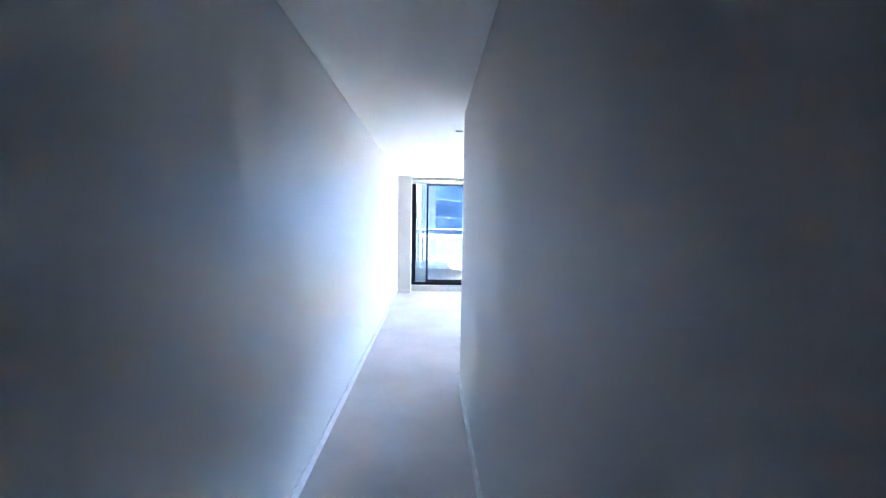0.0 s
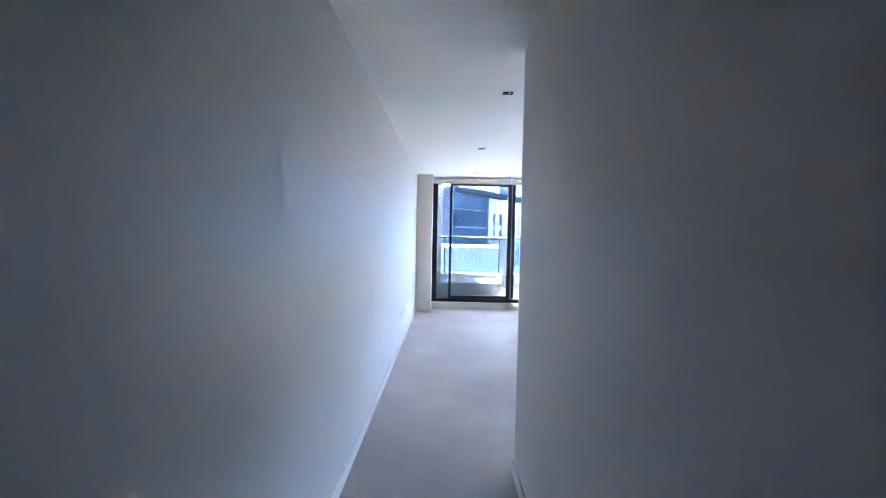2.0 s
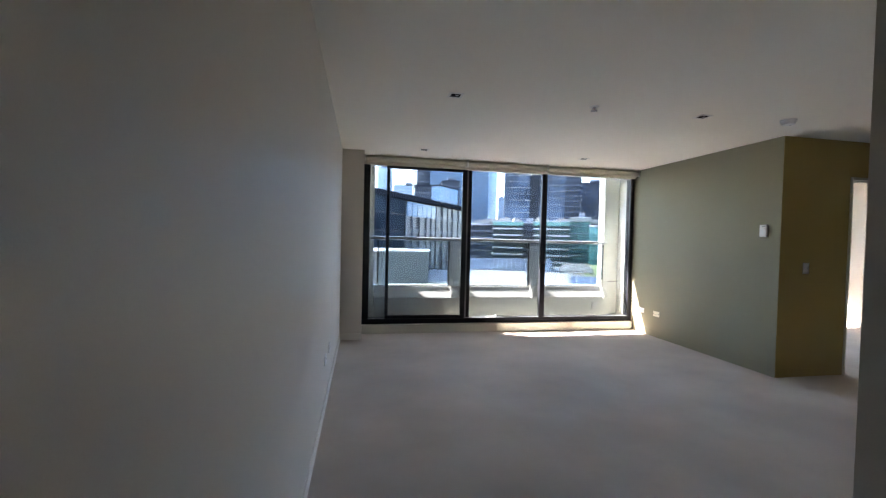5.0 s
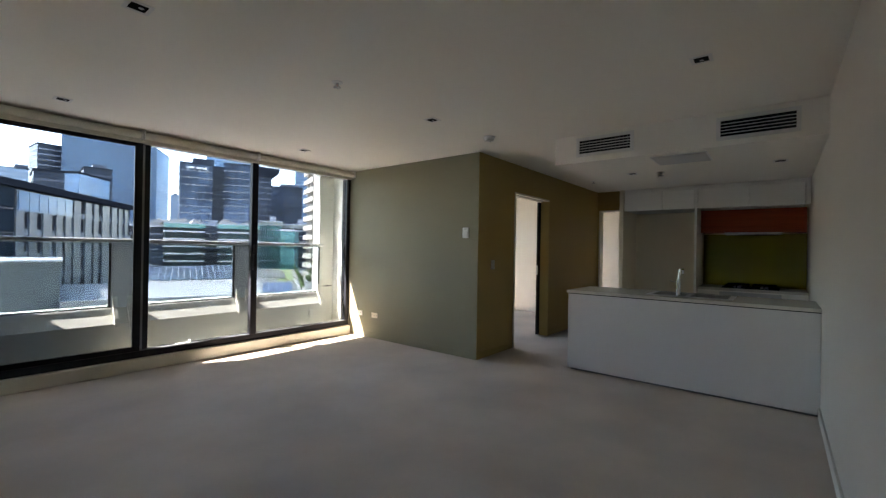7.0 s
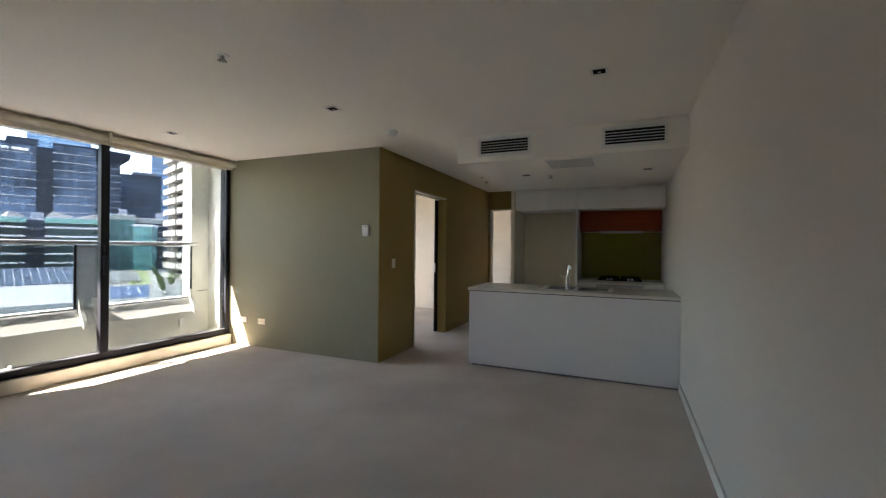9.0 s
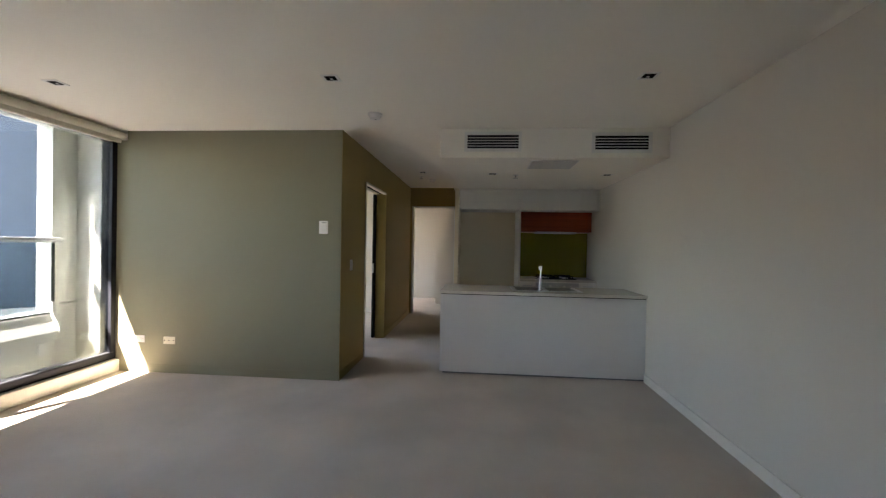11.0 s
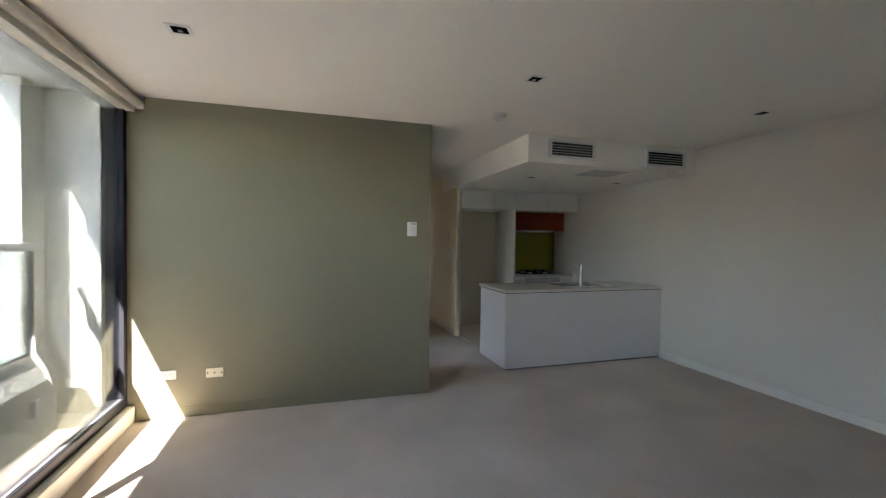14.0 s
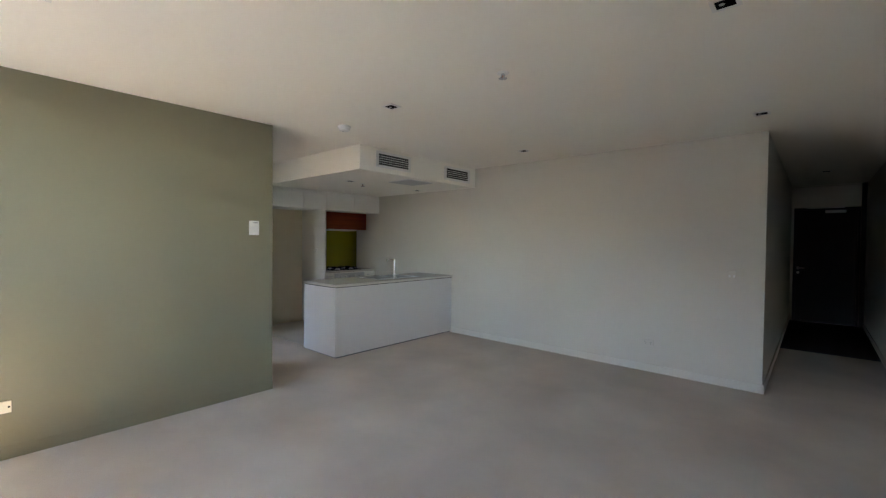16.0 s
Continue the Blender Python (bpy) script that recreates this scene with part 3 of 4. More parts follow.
th = thing("thermostat", "white wall thermostat with a small screen and dial", "thermostat")
bm = bmesh.new()
rounded(bm, 4.483, 4.4995, 3.235, 3.325, 1.465, 1.595, 0.006, 3)
part("case", bm, PLASTIC, th, smooth=True)
bm = bmesh.new()
rod(bm, (4.483, 3.272, 1.522), (4.477, 3.272, 1.522), 0.032, 28, 0.029)
part("dial", bm, TRIM, th, smooth=True)
box("button", 4.480, 4.4828, 3.25, 3.294, 1.572, 1.582, PANEL, th, "slim grey button", r=0.001)


def downlight(x, y, z=H, turn=0.0):
    """A square white trim round a flat black plate that paints the recess's shade."""
    e = thing("downlight", "square recessed downlight with a white trim, switched off", "downlight", "square ceiling downlights")
    bm = bmesh.new()
    o, i = 0.057, 0.038
    for q in ((-o, o, -o, -i), (-o, o, i, o), (-o, -i, -i, i), (i, o, -i, i)):
        slab(bm, *q, -0.004, -0.0005)
    ring = part("trim", bm, PLASTIC, e)
    bm = bmesh.new()
    slab(bm, -i, i, -i, i, -0.0032, -0.0006)
    well = part("recess", bm, BLACK, e, "black plate painted as the shade of a recess")
    bm = bmesh.new()
    rod(bm, (0.013, 0, -0.0033), (0.013, 0, -0.0042), 0.012, 18)
    bulb = part("lamp", bm, SINKSTEEL, e, "small silver reflector")
    for p in (ring, well, bulb):
        p.matrix_parent_inverse = Matrix()
    e.matrix_world = pose(x, y, z, 0, 0, turn)
    return e


first = downlight(3.21, 2.76)
for x, y, z in ((3.25, 0.66, H), (1.03, 4.88, H), (3.22, 4.81, H), (0.97, 2.78, H), (1.0, 0.70, H), (0.55, -3.3, H),
                (5.36, 1.59, 2.22), (5.40, 0.28, 2.22), (6.9, 2.62, H)):
    copy_thing(first, pose(x, y, z))


def sprinkler(x, y, z):
    e = thing("fire_sprinkler", "small chrome pendant fire sprinkler on the ceiling", "sprinkler", "ceiling sprinklers")
    bm = bmesh.new()
    rod(bm, (x, y, z - 0.0005), (x, y, z - 0.007), 0.04, 24, 0.034)
    part("escutcheon", bm, PLASTIC, e, smooth=True)
    bm = bmesh.new()
    rod(bm, (x, y, z - 0.007), (x, y, z - 0.016), 0.011, 12)
    slab(bm, x - 0.014, x - 0.01, y - 0.003, y + 0.003, z - 0.034, z - 0.014)
    slab(bm, x + 0.01, x + 0.014, y - 0.003, y + 0.003, z - 0.034, z - 0.014)
    part("frame", bm, SINKSTEEL, e)
    bm = bmesh.new()
    rod(bm, (x, y, z - 0.034), (x, y, z - 0.016), 0.0035, 10)
    part("bulb", bm, WOOD, e, "red glass bulb")
    bm = bmesh.new()
    for k in range(4):
        c, w = math.cos(k * math.pi / 4), math.sin(k * math.pi / 4)
        rod(bm, (x - 0.027 * c, y - 0.027 * w, z - 0.036), (x + 0.027 * c, y + 0.027 * w, z - 0.036), 0.0035, 6)
    part("deflector", bm, SINKSTEEL, e)


sprinkler(2.155, 2.755, H)
sprinkler(5.45, 1.315, 2.22)
sprinkler(7.3, 2.7, H)


def smoke_alarm(x, y):
    e = thing("smoke_alarm", "round white smoke alarm on the ceiling", "smoke alarm", "ceiling smoke alarms")
    bm = bmesh.new()
    rod(bm, (x, y, H - 0.0005), (x, y, H - 0.018), 0.062, 32)
    part("base", bm, PLASTIC, e, smooth=True)
    bm = bmesh.new()
    rod(bm, (x, y, H - 0.042), (x, y, H - 0.018), 0.046, 32, 0.056)
    part("cover", bm, PLASTIC, e, smooth=True)
    bm = bmesh.new()
    rod(bm, (x + 0.02, y, H - 0.0445), (x + 0.02, y, H - 0.042), 0.004, 10)
    part("lamp", bm, BLACK, e)


smoke_alarm(4.0, 2.65)
smoke_alarm(7.6, 2.55)


def grille(y0, y1, z0, z1, blades, label):
    """A white air vent in the bulkhead's face, slats over a black plate painted as the duct's shade."""
    x = 4.46
    e = thing("air_vent", label, "air vent", "air vents in the bulkhead")
    box("backing", x - 0.004, x - 0.0006, y0 + 0.02, y1 - 0.02, z0 + 0.02, z1 - 0.02, BLACK, e)
    bm = bmesh.new()
    for q in ((y0, y1, z0, z0 + 0.028), (y0, y1, z1 - 0.028, z1), (y0, y0 + 0.028, z0 + 0.028, z1 - 0.028), (y1 - 0.028, y1, z0 + 0.028, z1 - 0.028)):
        slab(bm, x - 0.02, x - 0.0005, *q)
    part("frame", bm, PLASTIC, e)
    n = 5
    for k in range(1, n):
        z = z0 + 0.028 + (z1 - z0 - 0.056) * k / n
        bm = bmesh.new()
        slab(bm, x - 0.007, x - 0.0045, y0 + 0.022, y1 - 0.022, z - 0.003, z + 0.003)
        part("slat", bm, PLASTIC, e)
    for k in range(1, blades):
        y = y0 + 0.02 + (y1 - y0 - 0.04) * k / blades
        bm = bmesh.new()
        slab(bm, x - 0.0085, x - 0.0045, y - 0.0015, y + 0.0015, z0 + 0.022, z1 - 0.022)
        part("blade", bm, PANEL, e)


grille(1.35, 1.89, 2.275, 2.462, 14, "white supply air vent with slats and blades")
grille(0.16, 0.70, 2.265, 2.452, 1, "white return air vent with horizontal slats")
ap = thing("access_panel", "flush white access panel in the kitchen bulkhead", "access panel")
box("frame", 4.58, 5.0, 0.78, 1.24, 2.212, 2.2192, TRIM, ap, r=0.001)
box("flap", 4.592, 4.988, 0.792, 1.228, 2.209, 2.2118, FLAP, ap, "grey perforated flap", r=0.001)

# ---- bedroom windows ----
for name, a, b in (("window_2", 4.9, 8.4), ("window_3", 8.95, 11.15)):
    w = thing(name, "charcoal framed bedroom window", "window", kind="structure")
    for x0, x1, z0, z1 in ((a, b, 0.13, 0.2), (a, b, 2.35, 2.42), (a, a + 0.06, 0.2, 2.35), (b - 0.06, b, 0.2, 2.35), ((a + b) / 2 - 0.03, (a + b) / 2 + 0.03, 0.2, 2.35)):
        box("window_frame", x0, x1, 5.63, 5.71, z0, z1, ALU, w)
    for x0, x1 in ((a + 0.06, (a + b) / 2 - 0.03), ((a + b) / 2 + 0.03, b - 0.06)):
        box("pane", x0, x1, 5.665, 5.671, 0.2, 2.35, GLASS, w).visible_shadow = False
# Added wall, out of view, that blocks light behind the entrance door.
structure(box("wall_light_stop", -0.5, 1.6, -5.9, -5.7, -0.2, 2.7, WHITE), "unseen wall added to stop light behind the entrance door", "wall")
# Unseen slab, added and sized to limit sunlight in the bedroom.
structure(box("bedroom_sun_stop", 4.92, 8.8, 5.76, 6.34, 2.52, 2.8, CONCRETE), "unseen slab added to hold sun off the bedroom windows", "ceiling")
structure(box("floor_bedroom_ledge", 4.92, 11.6, 5.76, 6.5, -0.2, 0.05, CONCRETE), "concrete ledge outside the bedroom", "floor")

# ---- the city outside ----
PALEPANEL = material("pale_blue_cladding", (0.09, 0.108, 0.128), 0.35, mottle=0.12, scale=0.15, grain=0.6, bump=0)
PLAINGREY = material("plain_grey_render", (0.095, 0.097, 0.093), 0.8, mottle=0.06, scale=0.03, grain=0.2, bump=0)
APTWALL = material("pale_blue_grey_render", (0.2, 0.215, 0.235), 0.7, mottle=0.08, scale=0.1, grain=2, bump=0)
APTBAL = material("cream_balcony_render", (0.26, 0.245, 0.215), 0.7, mottle=0.08, scale=0.1, grain=2, bump=0)
SPANDREL = material("white_spandrel", (0.3, 0.3, 0.3), 0.6, mottle=0.1, scale=0.1, grain=2, bump=0)
GREYBAND = material("grey_spandrel", (0.15, 0.17, 0.2), 0.5, mottle=0.1, scale=0.1, grain=2, bump=0)
STEELBLUE = material("dark_blue_spandrel", (0.04, 0.05, 0.075), 0.4, mottle=0.15, scale=0.1, grain=2, bump=0)
PAVING = material("podium_paving", (0.13, 0.132, 0.125), 0.85, mottle=0.25, scale=0.1, grain=1.5, bump=0)
BRIGHTBAND = material("bright_white_spandrel", (0.45, 0.45, 0.44), 0.6, mottle=0.1, scale=0.1, grain=2, bump=0)
ROOFWHITE = material("white_metal_roof", (0.235, 0.225, 0.215), 0.5, mottle=0.12, scale=0.05, grain=0.8, bump=0)
ROOFGREY = material("grey_roof", (0.35, 0.36, 0.37), 0.7, mottle=0.15, scale=0.06, grain=1, bump=0)
SOLAR = material("solar_cells", (0.06, 0.085, 0.135), 0.2, mottle=0.25, scale=0.3, grain=2, bump=0)
ASPHALT = material("city_asphalt", (0.2, 0.2, 0.2), 0.9, mottle=0.3, scale=0.02, grain=0.2, bump=0)
LAWN = material("park_lawn", (0.12, 0.15, 0.06), 0.9, mottle=0.3, scale=0.08, grain=1.5, bump=0)
COURT = material("blue_sports_court", (0.017, 0.042, 0.1), 0.8, mottle=0.1, scale=0.2, grain=2, bump=0)
LEAF = material("tree_leaves", (0.085, 0.135, 0.04), 0.7, mottle=0.4, scale=0.8, grain=4, bump=0)
BARK = material("tree_bark", (0.12, 0.09, 0.06), 0.9, mottle=0.3, scale=2, grain=10, bump=0)


def city_glass(name, dark, light, rough=0.15, spec=0.5, zone=0.035, metal=0.0):
    """Office glazing: each pane its own tone, over broad zones of painted-in drifting reflections."""
    m = bpy.data.materials.new(name)
    m.use_nodes = True
    n, l = m.node_tree.nodes, m.node_tree.links
    b = n["Principled BSDF"]
    b.inputs["Roughness"].default_value, b.inputs["Specular IOR Level"].default_value = rough, spec
    b.inputs["Metallic"].default_value = metal
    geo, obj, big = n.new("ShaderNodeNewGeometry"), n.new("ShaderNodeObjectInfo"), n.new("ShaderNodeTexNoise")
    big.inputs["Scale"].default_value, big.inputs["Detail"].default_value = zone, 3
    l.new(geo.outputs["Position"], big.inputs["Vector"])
    add, fr = n.new("ShaderNodeMath"), n.new("ShaderNodeMath")
    add.operation, fr.operation = "ADD", "FRACT"
    l.new(geo.outputs["Random Per Island"], add.inputs[0])
    l.new(obj.outputs["Random"], add.inputs[1])
    l.new(add.outputs[0], fr.inputs[0])
    half = n.new("ShaderNodeMath")
    half.operation = "MULTIPLY_ADD"
    half.inputs[1].default_value = 0.35
    l.new(fr.outputs[0], half.inputs[0])
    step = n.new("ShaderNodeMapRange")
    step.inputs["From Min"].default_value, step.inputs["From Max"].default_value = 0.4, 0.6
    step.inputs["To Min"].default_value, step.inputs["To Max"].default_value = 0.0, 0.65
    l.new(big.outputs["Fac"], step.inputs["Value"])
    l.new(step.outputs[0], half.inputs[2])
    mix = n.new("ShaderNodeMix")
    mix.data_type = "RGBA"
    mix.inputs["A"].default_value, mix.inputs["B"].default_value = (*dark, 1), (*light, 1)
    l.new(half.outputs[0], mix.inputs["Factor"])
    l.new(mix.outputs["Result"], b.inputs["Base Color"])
    return m


CITYDARK = city_glass("dark_office_glass", (0.004, 0.007, 0.014), (0.028, 0.042, 0.066), 0.3, 0.2)
# Low gloss; dark and blue reflections are put into the colour.
CITYSHEEN = city_glass("painted_sheen_glass", (0.009, 0.014, 0.022), (0.105, 0.15, 0.215), 0.3, 0.1, 0.025)
CITYBLUE = city_glass("blue_tower_glass", (0.03, 0.075, 0.145), (0.09, 0.185, 0.29), 0.25, 0.35, 0.015)
# No gloss here; the blue sheen sits in the base colours.
CITYNAVY = city_glass("navy_painted_sheen_glass", (0.007, 0.011, 0.017), (0.032, 0.046, 0.06), 0.6, 0.0, 0.09)
NAVY = material("navy_metal_edge", (0.016, 0.019, 0.025), 0.6, mottle=0.2, scale=0.1, grain=2, bump=0, spec=0.0)
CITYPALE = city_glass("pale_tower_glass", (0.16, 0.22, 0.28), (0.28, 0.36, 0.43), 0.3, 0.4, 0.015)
CITYTEAL = city_glass("teal_office_glass", (0.008, 0.017, 0.02), (0.075, 0.17, 0.165), 0.3, 0.1, 0.05)
CITYMIRROR = city_glass("blue_mirror_glass", (0.035, 0.06, 0.09), (0.10, 0.16, 0.22), 0.05, 0.5, 0.06, 0.6)
CITYSMOKE = city_glass("smoky_teal_glass", (0.008, 0.013, 0.014), (0.035, 0.06, 0.06), 0.3, 0.15, 0.06)
CITYSKY = city_glass("sky_blue_glass", (0.07, 0.155, 0.27), (0.125, 0.24, 0.36), 0.2, 0.4, 0.05)
CITYAQUA = city_glass("aqua_office_glass", (0.035, 0.12, 0.125), (0.1, 0.24, 0.23), 0.3, 0.2, 0.05)
AQUABAND = material("aqua_glass_fascia", (0.1, 0.25, 0.22), 0.3, mottle=0.15, scale=0.1, grain=2, bump=0)
FASCIA = material("grey_green_roof_fascia", (0.16, 0.18, 0.165), 0.6, mottle=0.15, scale=0.1, grain=2, bump=0)


def panes(bm, x0, x1, y, z0, z1, width):
    """A row of window panes in the plane y, facing -y, each a thin block of its own."""
    n = max(1, round((x1 - x0) / width))
    w = (x1 - x0) / n
    for k in range(n):
        slab(bm, x0 + k * w + 0.07, x0 + (k + 1) * w - 0.07, y - 0.12, y, z0, z1)


GROUND = -24.0
structure(box("ground", -2500, 2500, 12, 4000, -25, GROUND, ASPHALT), "grey city ground far below the balcony", "ground")
structure(box("facade_below", -3, 12, 5.7, 6.3, -25, -0.21, CONCRETE), "building face below the balcony", "wall")


def spot(az, dist):
    """A place on the map by compass bearing and distance from the room."""
    return 0.25 + dist * math.sin(radians(az)), 0.2 + dist * math.cos(radians(az))


def office(label, az0, az1, dist, elev, depth, glass, band, storey=3.7, turn=0.0, band_h=0.9, fins=0, fin_mat=None, roof_box=0.5, fin_w=0.3, name="office_building", low=-24.0, pane_n=12, fascia=None, gables=()):
    """A block of storeys: a glazed band and a spandrel for each, a roof with plant, and upright fins."""
    mid = (az0 + az1) / 2
    w = 2 * dist * math.tan(radians((az1 - az0) / 2)) / math.cos(radians(turn))
    x, y = spot(mid, dist)
    top = 1.33 + dist * math.tan(radians(elev))
    e = tagged(new(name), label, "building")
    e.matrix_world = pose(x, y, GROUND, 0, 0, -mid + turn)
    n = max(1, int((top - GROUND) / storey))
    storey = (top - GROUND) / n

    def add(nm, data):
        ob = new(nm, data)
        ob.parent = e
        return ob

    def mesh(nm, x0, x1, y0, y1, z0, z1, mat):
        bm = bmesh.new()
        slab(bm, x0, x1, y0, y1, z0, z1)
        me = bpy.data.meshes.new(nm)
        bm.to_mesh(me)
        bm.free()
        me.materials.append(mat)
        return me

    bm = bmesh.new()
    panes(bm, -w / 2, w / 2, 0, 0, storey - band_h, max(1.6, w / pane_n))
    slab(bm, -w / 2, w / 2, 0.02, depth, 0, storey - band_h)
    g = bpy.data.meshes.new("window_band")
    bm.to_mesh(g)
    bm.free()
    g.materials.append(glass)
    s = mesh("floor_band", -w / 2 - 0.3, w / 2 + 0.3, -0.3, depth + 0.3, 0, band_h, band)
    first_floor = max(0, int((low - GROUND) / storey))
    for k in range(n):
        add("floor_band", s).location = (0, 0, k * storey)
        if k >= first_floor:
            add("window_band", g).location = (0, 0, k * storey + band_h)
    if fins:
        f = mesh("fin", -fin_w, fin_w, -0.55, 0.1, 0, top - GROUND, fin_mat or band)
        for k in range(fins + 1):
            add("fin", f).location = (-w / 2 + w * k / fins, 0, 0)
    bm = bmesh.new()
    slab(bm, -w / 2 - 0.3, w / 2 + 0.3, -0.3, depth + 0.3, 0, 0.8)
    me = bpy.data.meshes.new("roof")
    bm.to_mesh(me)
    bm.free()
    me.materials.append(ROOFGREY if elev < 5 else NAVY)
    add("roof", me).location = (0, 0, n * storey)
    if roof_box:
        rb = mesh("plant_room", -w * roof_box / 2, w * roof_box / 2, depth * 0.25, depth * 0.7, 0, min(5.0, 2 + w * 0.05), GREYBAND if elev < 5 else STEELBLUE)
        add("plant_room", rb).location = (w * 0.08, 0, n * storey + 0.8)
    if fascia:
        add("fascia", mesh("fascia", -w / 2 - 0.4, w / 2 + 0.4, -0.5, -0.32, 0, 1.7, fascia)).location = (0, 0, n * storey - 1.2)
    for a, b, peak, rise in gables:
        bm = bmesh.new()
        xa, xb, xp = -w / 2 + w * a, -w / 2 + w * b, -w / 2 + w * peak
        front = [bm.verts.new(p) for p in ((xa, 2, 0), (xb, 2, 0), (xb, 2, 0.6), (xp, 2, rise), (xa, 2, 0.6))]
        back = [bm.verts.new((v.co.x, depth - 2, v.co.z)) for v in front]
        bm.faces.new(front)
        bm.faces.new(back[::-1])
        for i in range(5):
            j = (i + 1) % 5
            bm.faces.new((front[j], front[i], back[i], back[j]))
        bmesh.ops.recalc_face_normals(bm, faces=bm.faces)
        me = bpy.data.meshes.new("pitched_roof")
        bm.to_mesh(me)
        bm.free()
        me.materials.append(ROOFWHITE)
        add("pitched_roof", me).location = (0, 0, n * storey + 0.8)
    return e


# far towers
# Haze is put into the pale glass of the next two towers.
office("pale blue glass tower with haze put into its colour", 2.0, 3.95, 620, 9.3, 30, CITYPALE, CITYPALE, 4, 10, name="tower")
office("pale grey low tower with haze put into its colour", 4.2, 9.0, 560, 7.0, 30, CITYPALE, GREYBAND, 4, 5, name="tower")
office("grey banded office tower", 7.25, 9.2, 430, 9.6, 25, CITYDARK, GREYBAND, 3.8, 12, roof_box=0, name="tower")
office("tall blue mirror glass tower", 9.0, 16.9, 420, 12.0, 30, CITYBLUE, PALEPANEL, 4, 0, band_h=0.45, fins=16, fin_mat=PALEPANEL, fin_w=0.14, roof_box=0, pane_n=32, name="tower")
office("tall blue glass tower wing with pale floor lines", 16.9, 18.1, 452, 10.2, 20, CITYSKY, CITYPALE, 4, 76, band_h=0.5, roof_box=0, pane_n=20, name="tower")
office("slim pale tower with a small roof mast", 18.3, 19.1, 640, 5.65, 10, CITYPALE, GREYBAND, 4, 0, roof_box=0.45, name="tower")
office("dark office block behind the striped building", 7.0, 10.4, 230, 7.0, 22, CITYDARK, STEELBLUE, 3.7, 4, roof_box=0)
office("sky-blue glass office block seen along its face", 10.4, 12.85, 237, 6.85, 14, CITYSKY, CITYSKY, 3.7, 62, band_h=0.3, roof_box=0)
office("dark office block with a flat top", 10.7, 13.05, 300, 7.75, 20, CITYDARK, STEELBLUE, 3.7, 5, roof_box=0.5)
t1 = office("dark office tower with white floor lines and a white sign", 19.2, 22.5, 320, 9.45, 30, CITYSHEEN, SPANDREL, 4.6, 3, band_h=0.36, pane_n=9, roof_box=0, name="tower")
T1TOP = 1.33 + 320 * math.tan(radians(9.45)) - GROUND
for a, b in ((-5.8, -1.6), (-0.2, 5.6)):
    k, xs = 0, a
    while xs < b:
        bm = bmesh.new()
        slab(bm, xs, xs + 0.62, -0.75, -0.4, T1TOP - 3.3, T1TOP - 2.0 if k % 3 else T1TOP - 1.8)
        o = part("sign_bar", bm, TRIM, t1, "white sign bar")
        o.matrix_parent_inverse = Matrix()
        xs += 0.9
        k += 1
office("dark plant storey of the office tower", 20.5, 22.6, 336, 9.95, 20, CITYDARK, STEELBLUE, 3.7, 3, roof_box=0)
office("dark recessed lift core of the office tower", 22.5, 23.75, 328, 9.25, 24, CITYDARK, STEELBLUE, 4.6, 0, band_h=0.3, roof_box=0, name="tower")
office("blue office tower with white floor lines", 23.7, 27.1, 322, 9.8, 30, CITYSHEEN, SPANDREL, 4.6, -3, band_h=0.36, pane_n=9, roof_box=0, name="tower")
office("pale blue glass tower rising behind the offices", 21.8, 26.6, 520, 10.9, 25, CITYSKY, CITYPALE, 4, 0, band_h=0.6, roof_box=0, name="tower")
cr = office("dark glass tower with a flared crown", 27.0, 29.0, 318, 8.6, 16, CITYDARK, STEELBLUE, 3.7, 0, roof_box=0, name="tower")
CRH, CRW = 1.33 + 318 * math.tan(radians(8.6)) - GROUND, 318 * math.tan(radians(1.0))
bm = bmesh.new()
cv = [bm.verts.new((x, y, z)) for y in (-0.5, 16.0) for x, z in ((-CRW, 0), (CRW, 0), (CRW + 5.2, 4.6), (CRW + 5.2, 5.6), (-CRW, 6.8))]
bm.faces.new(cv[:5])
bm.faces.new(cv[:4:-1])
for i in range(5):
    j = (i + 1) % 5
    bm.faces.new((cv[j], cv[i], cv[i + 5], cv[j + 5]))
bmesh.ops.recalc_face_normals(bm, faces=bm.faces)
o = part("crown", bm, NAVY, cr)
o.matrix_parent_inverse = Matrix()
o.location = (0, 0, CRH + 0.8)
office("dark office tower with a flat roof and plant box", 29.0, 32.7, 390, 7.5, 30, CITYDARK, STEELBLUE, 3.9, 0, band_h=0.4, roof_box=0.62, name="tower")
office("blue glass tower top", 31.8, 34.6, 520, 10.6, 25, CITYBLUE, CITYPALE, 4, 0, name="tower")
cw = office("blue curtain-wall tower with a pale grid", 43.5, 55.8, 90, 33.0, 30, CITYMIRROR, SPANDREL, 3.3, 0, band_h=0.17, fins=13, fin_mat=SPANDREL, fin_w=0.07, pane_n=26, name="tower")
CWW = 90 * math.tan(radians(6.15))
for k in range(2, 24):
    bm = bmesh.new()
    slab(bm, CWW + 0.31, CWW + 1.5, -0.3, 0.9, 0, 0.24)
    o = part("sun_shelf", bm, SPANDREL, cw, "white floor slab edge")
    o.matrix_parent_inverse = Matrix()
    o.location = (0, 0, k * 3.3)
office("low blue and teal glass office block", 55.0, 68.0, 240, 3.6, 30, CITYAQUA, SPANDREL, 3.7, 0, band_h=0.6, pane_n=24)

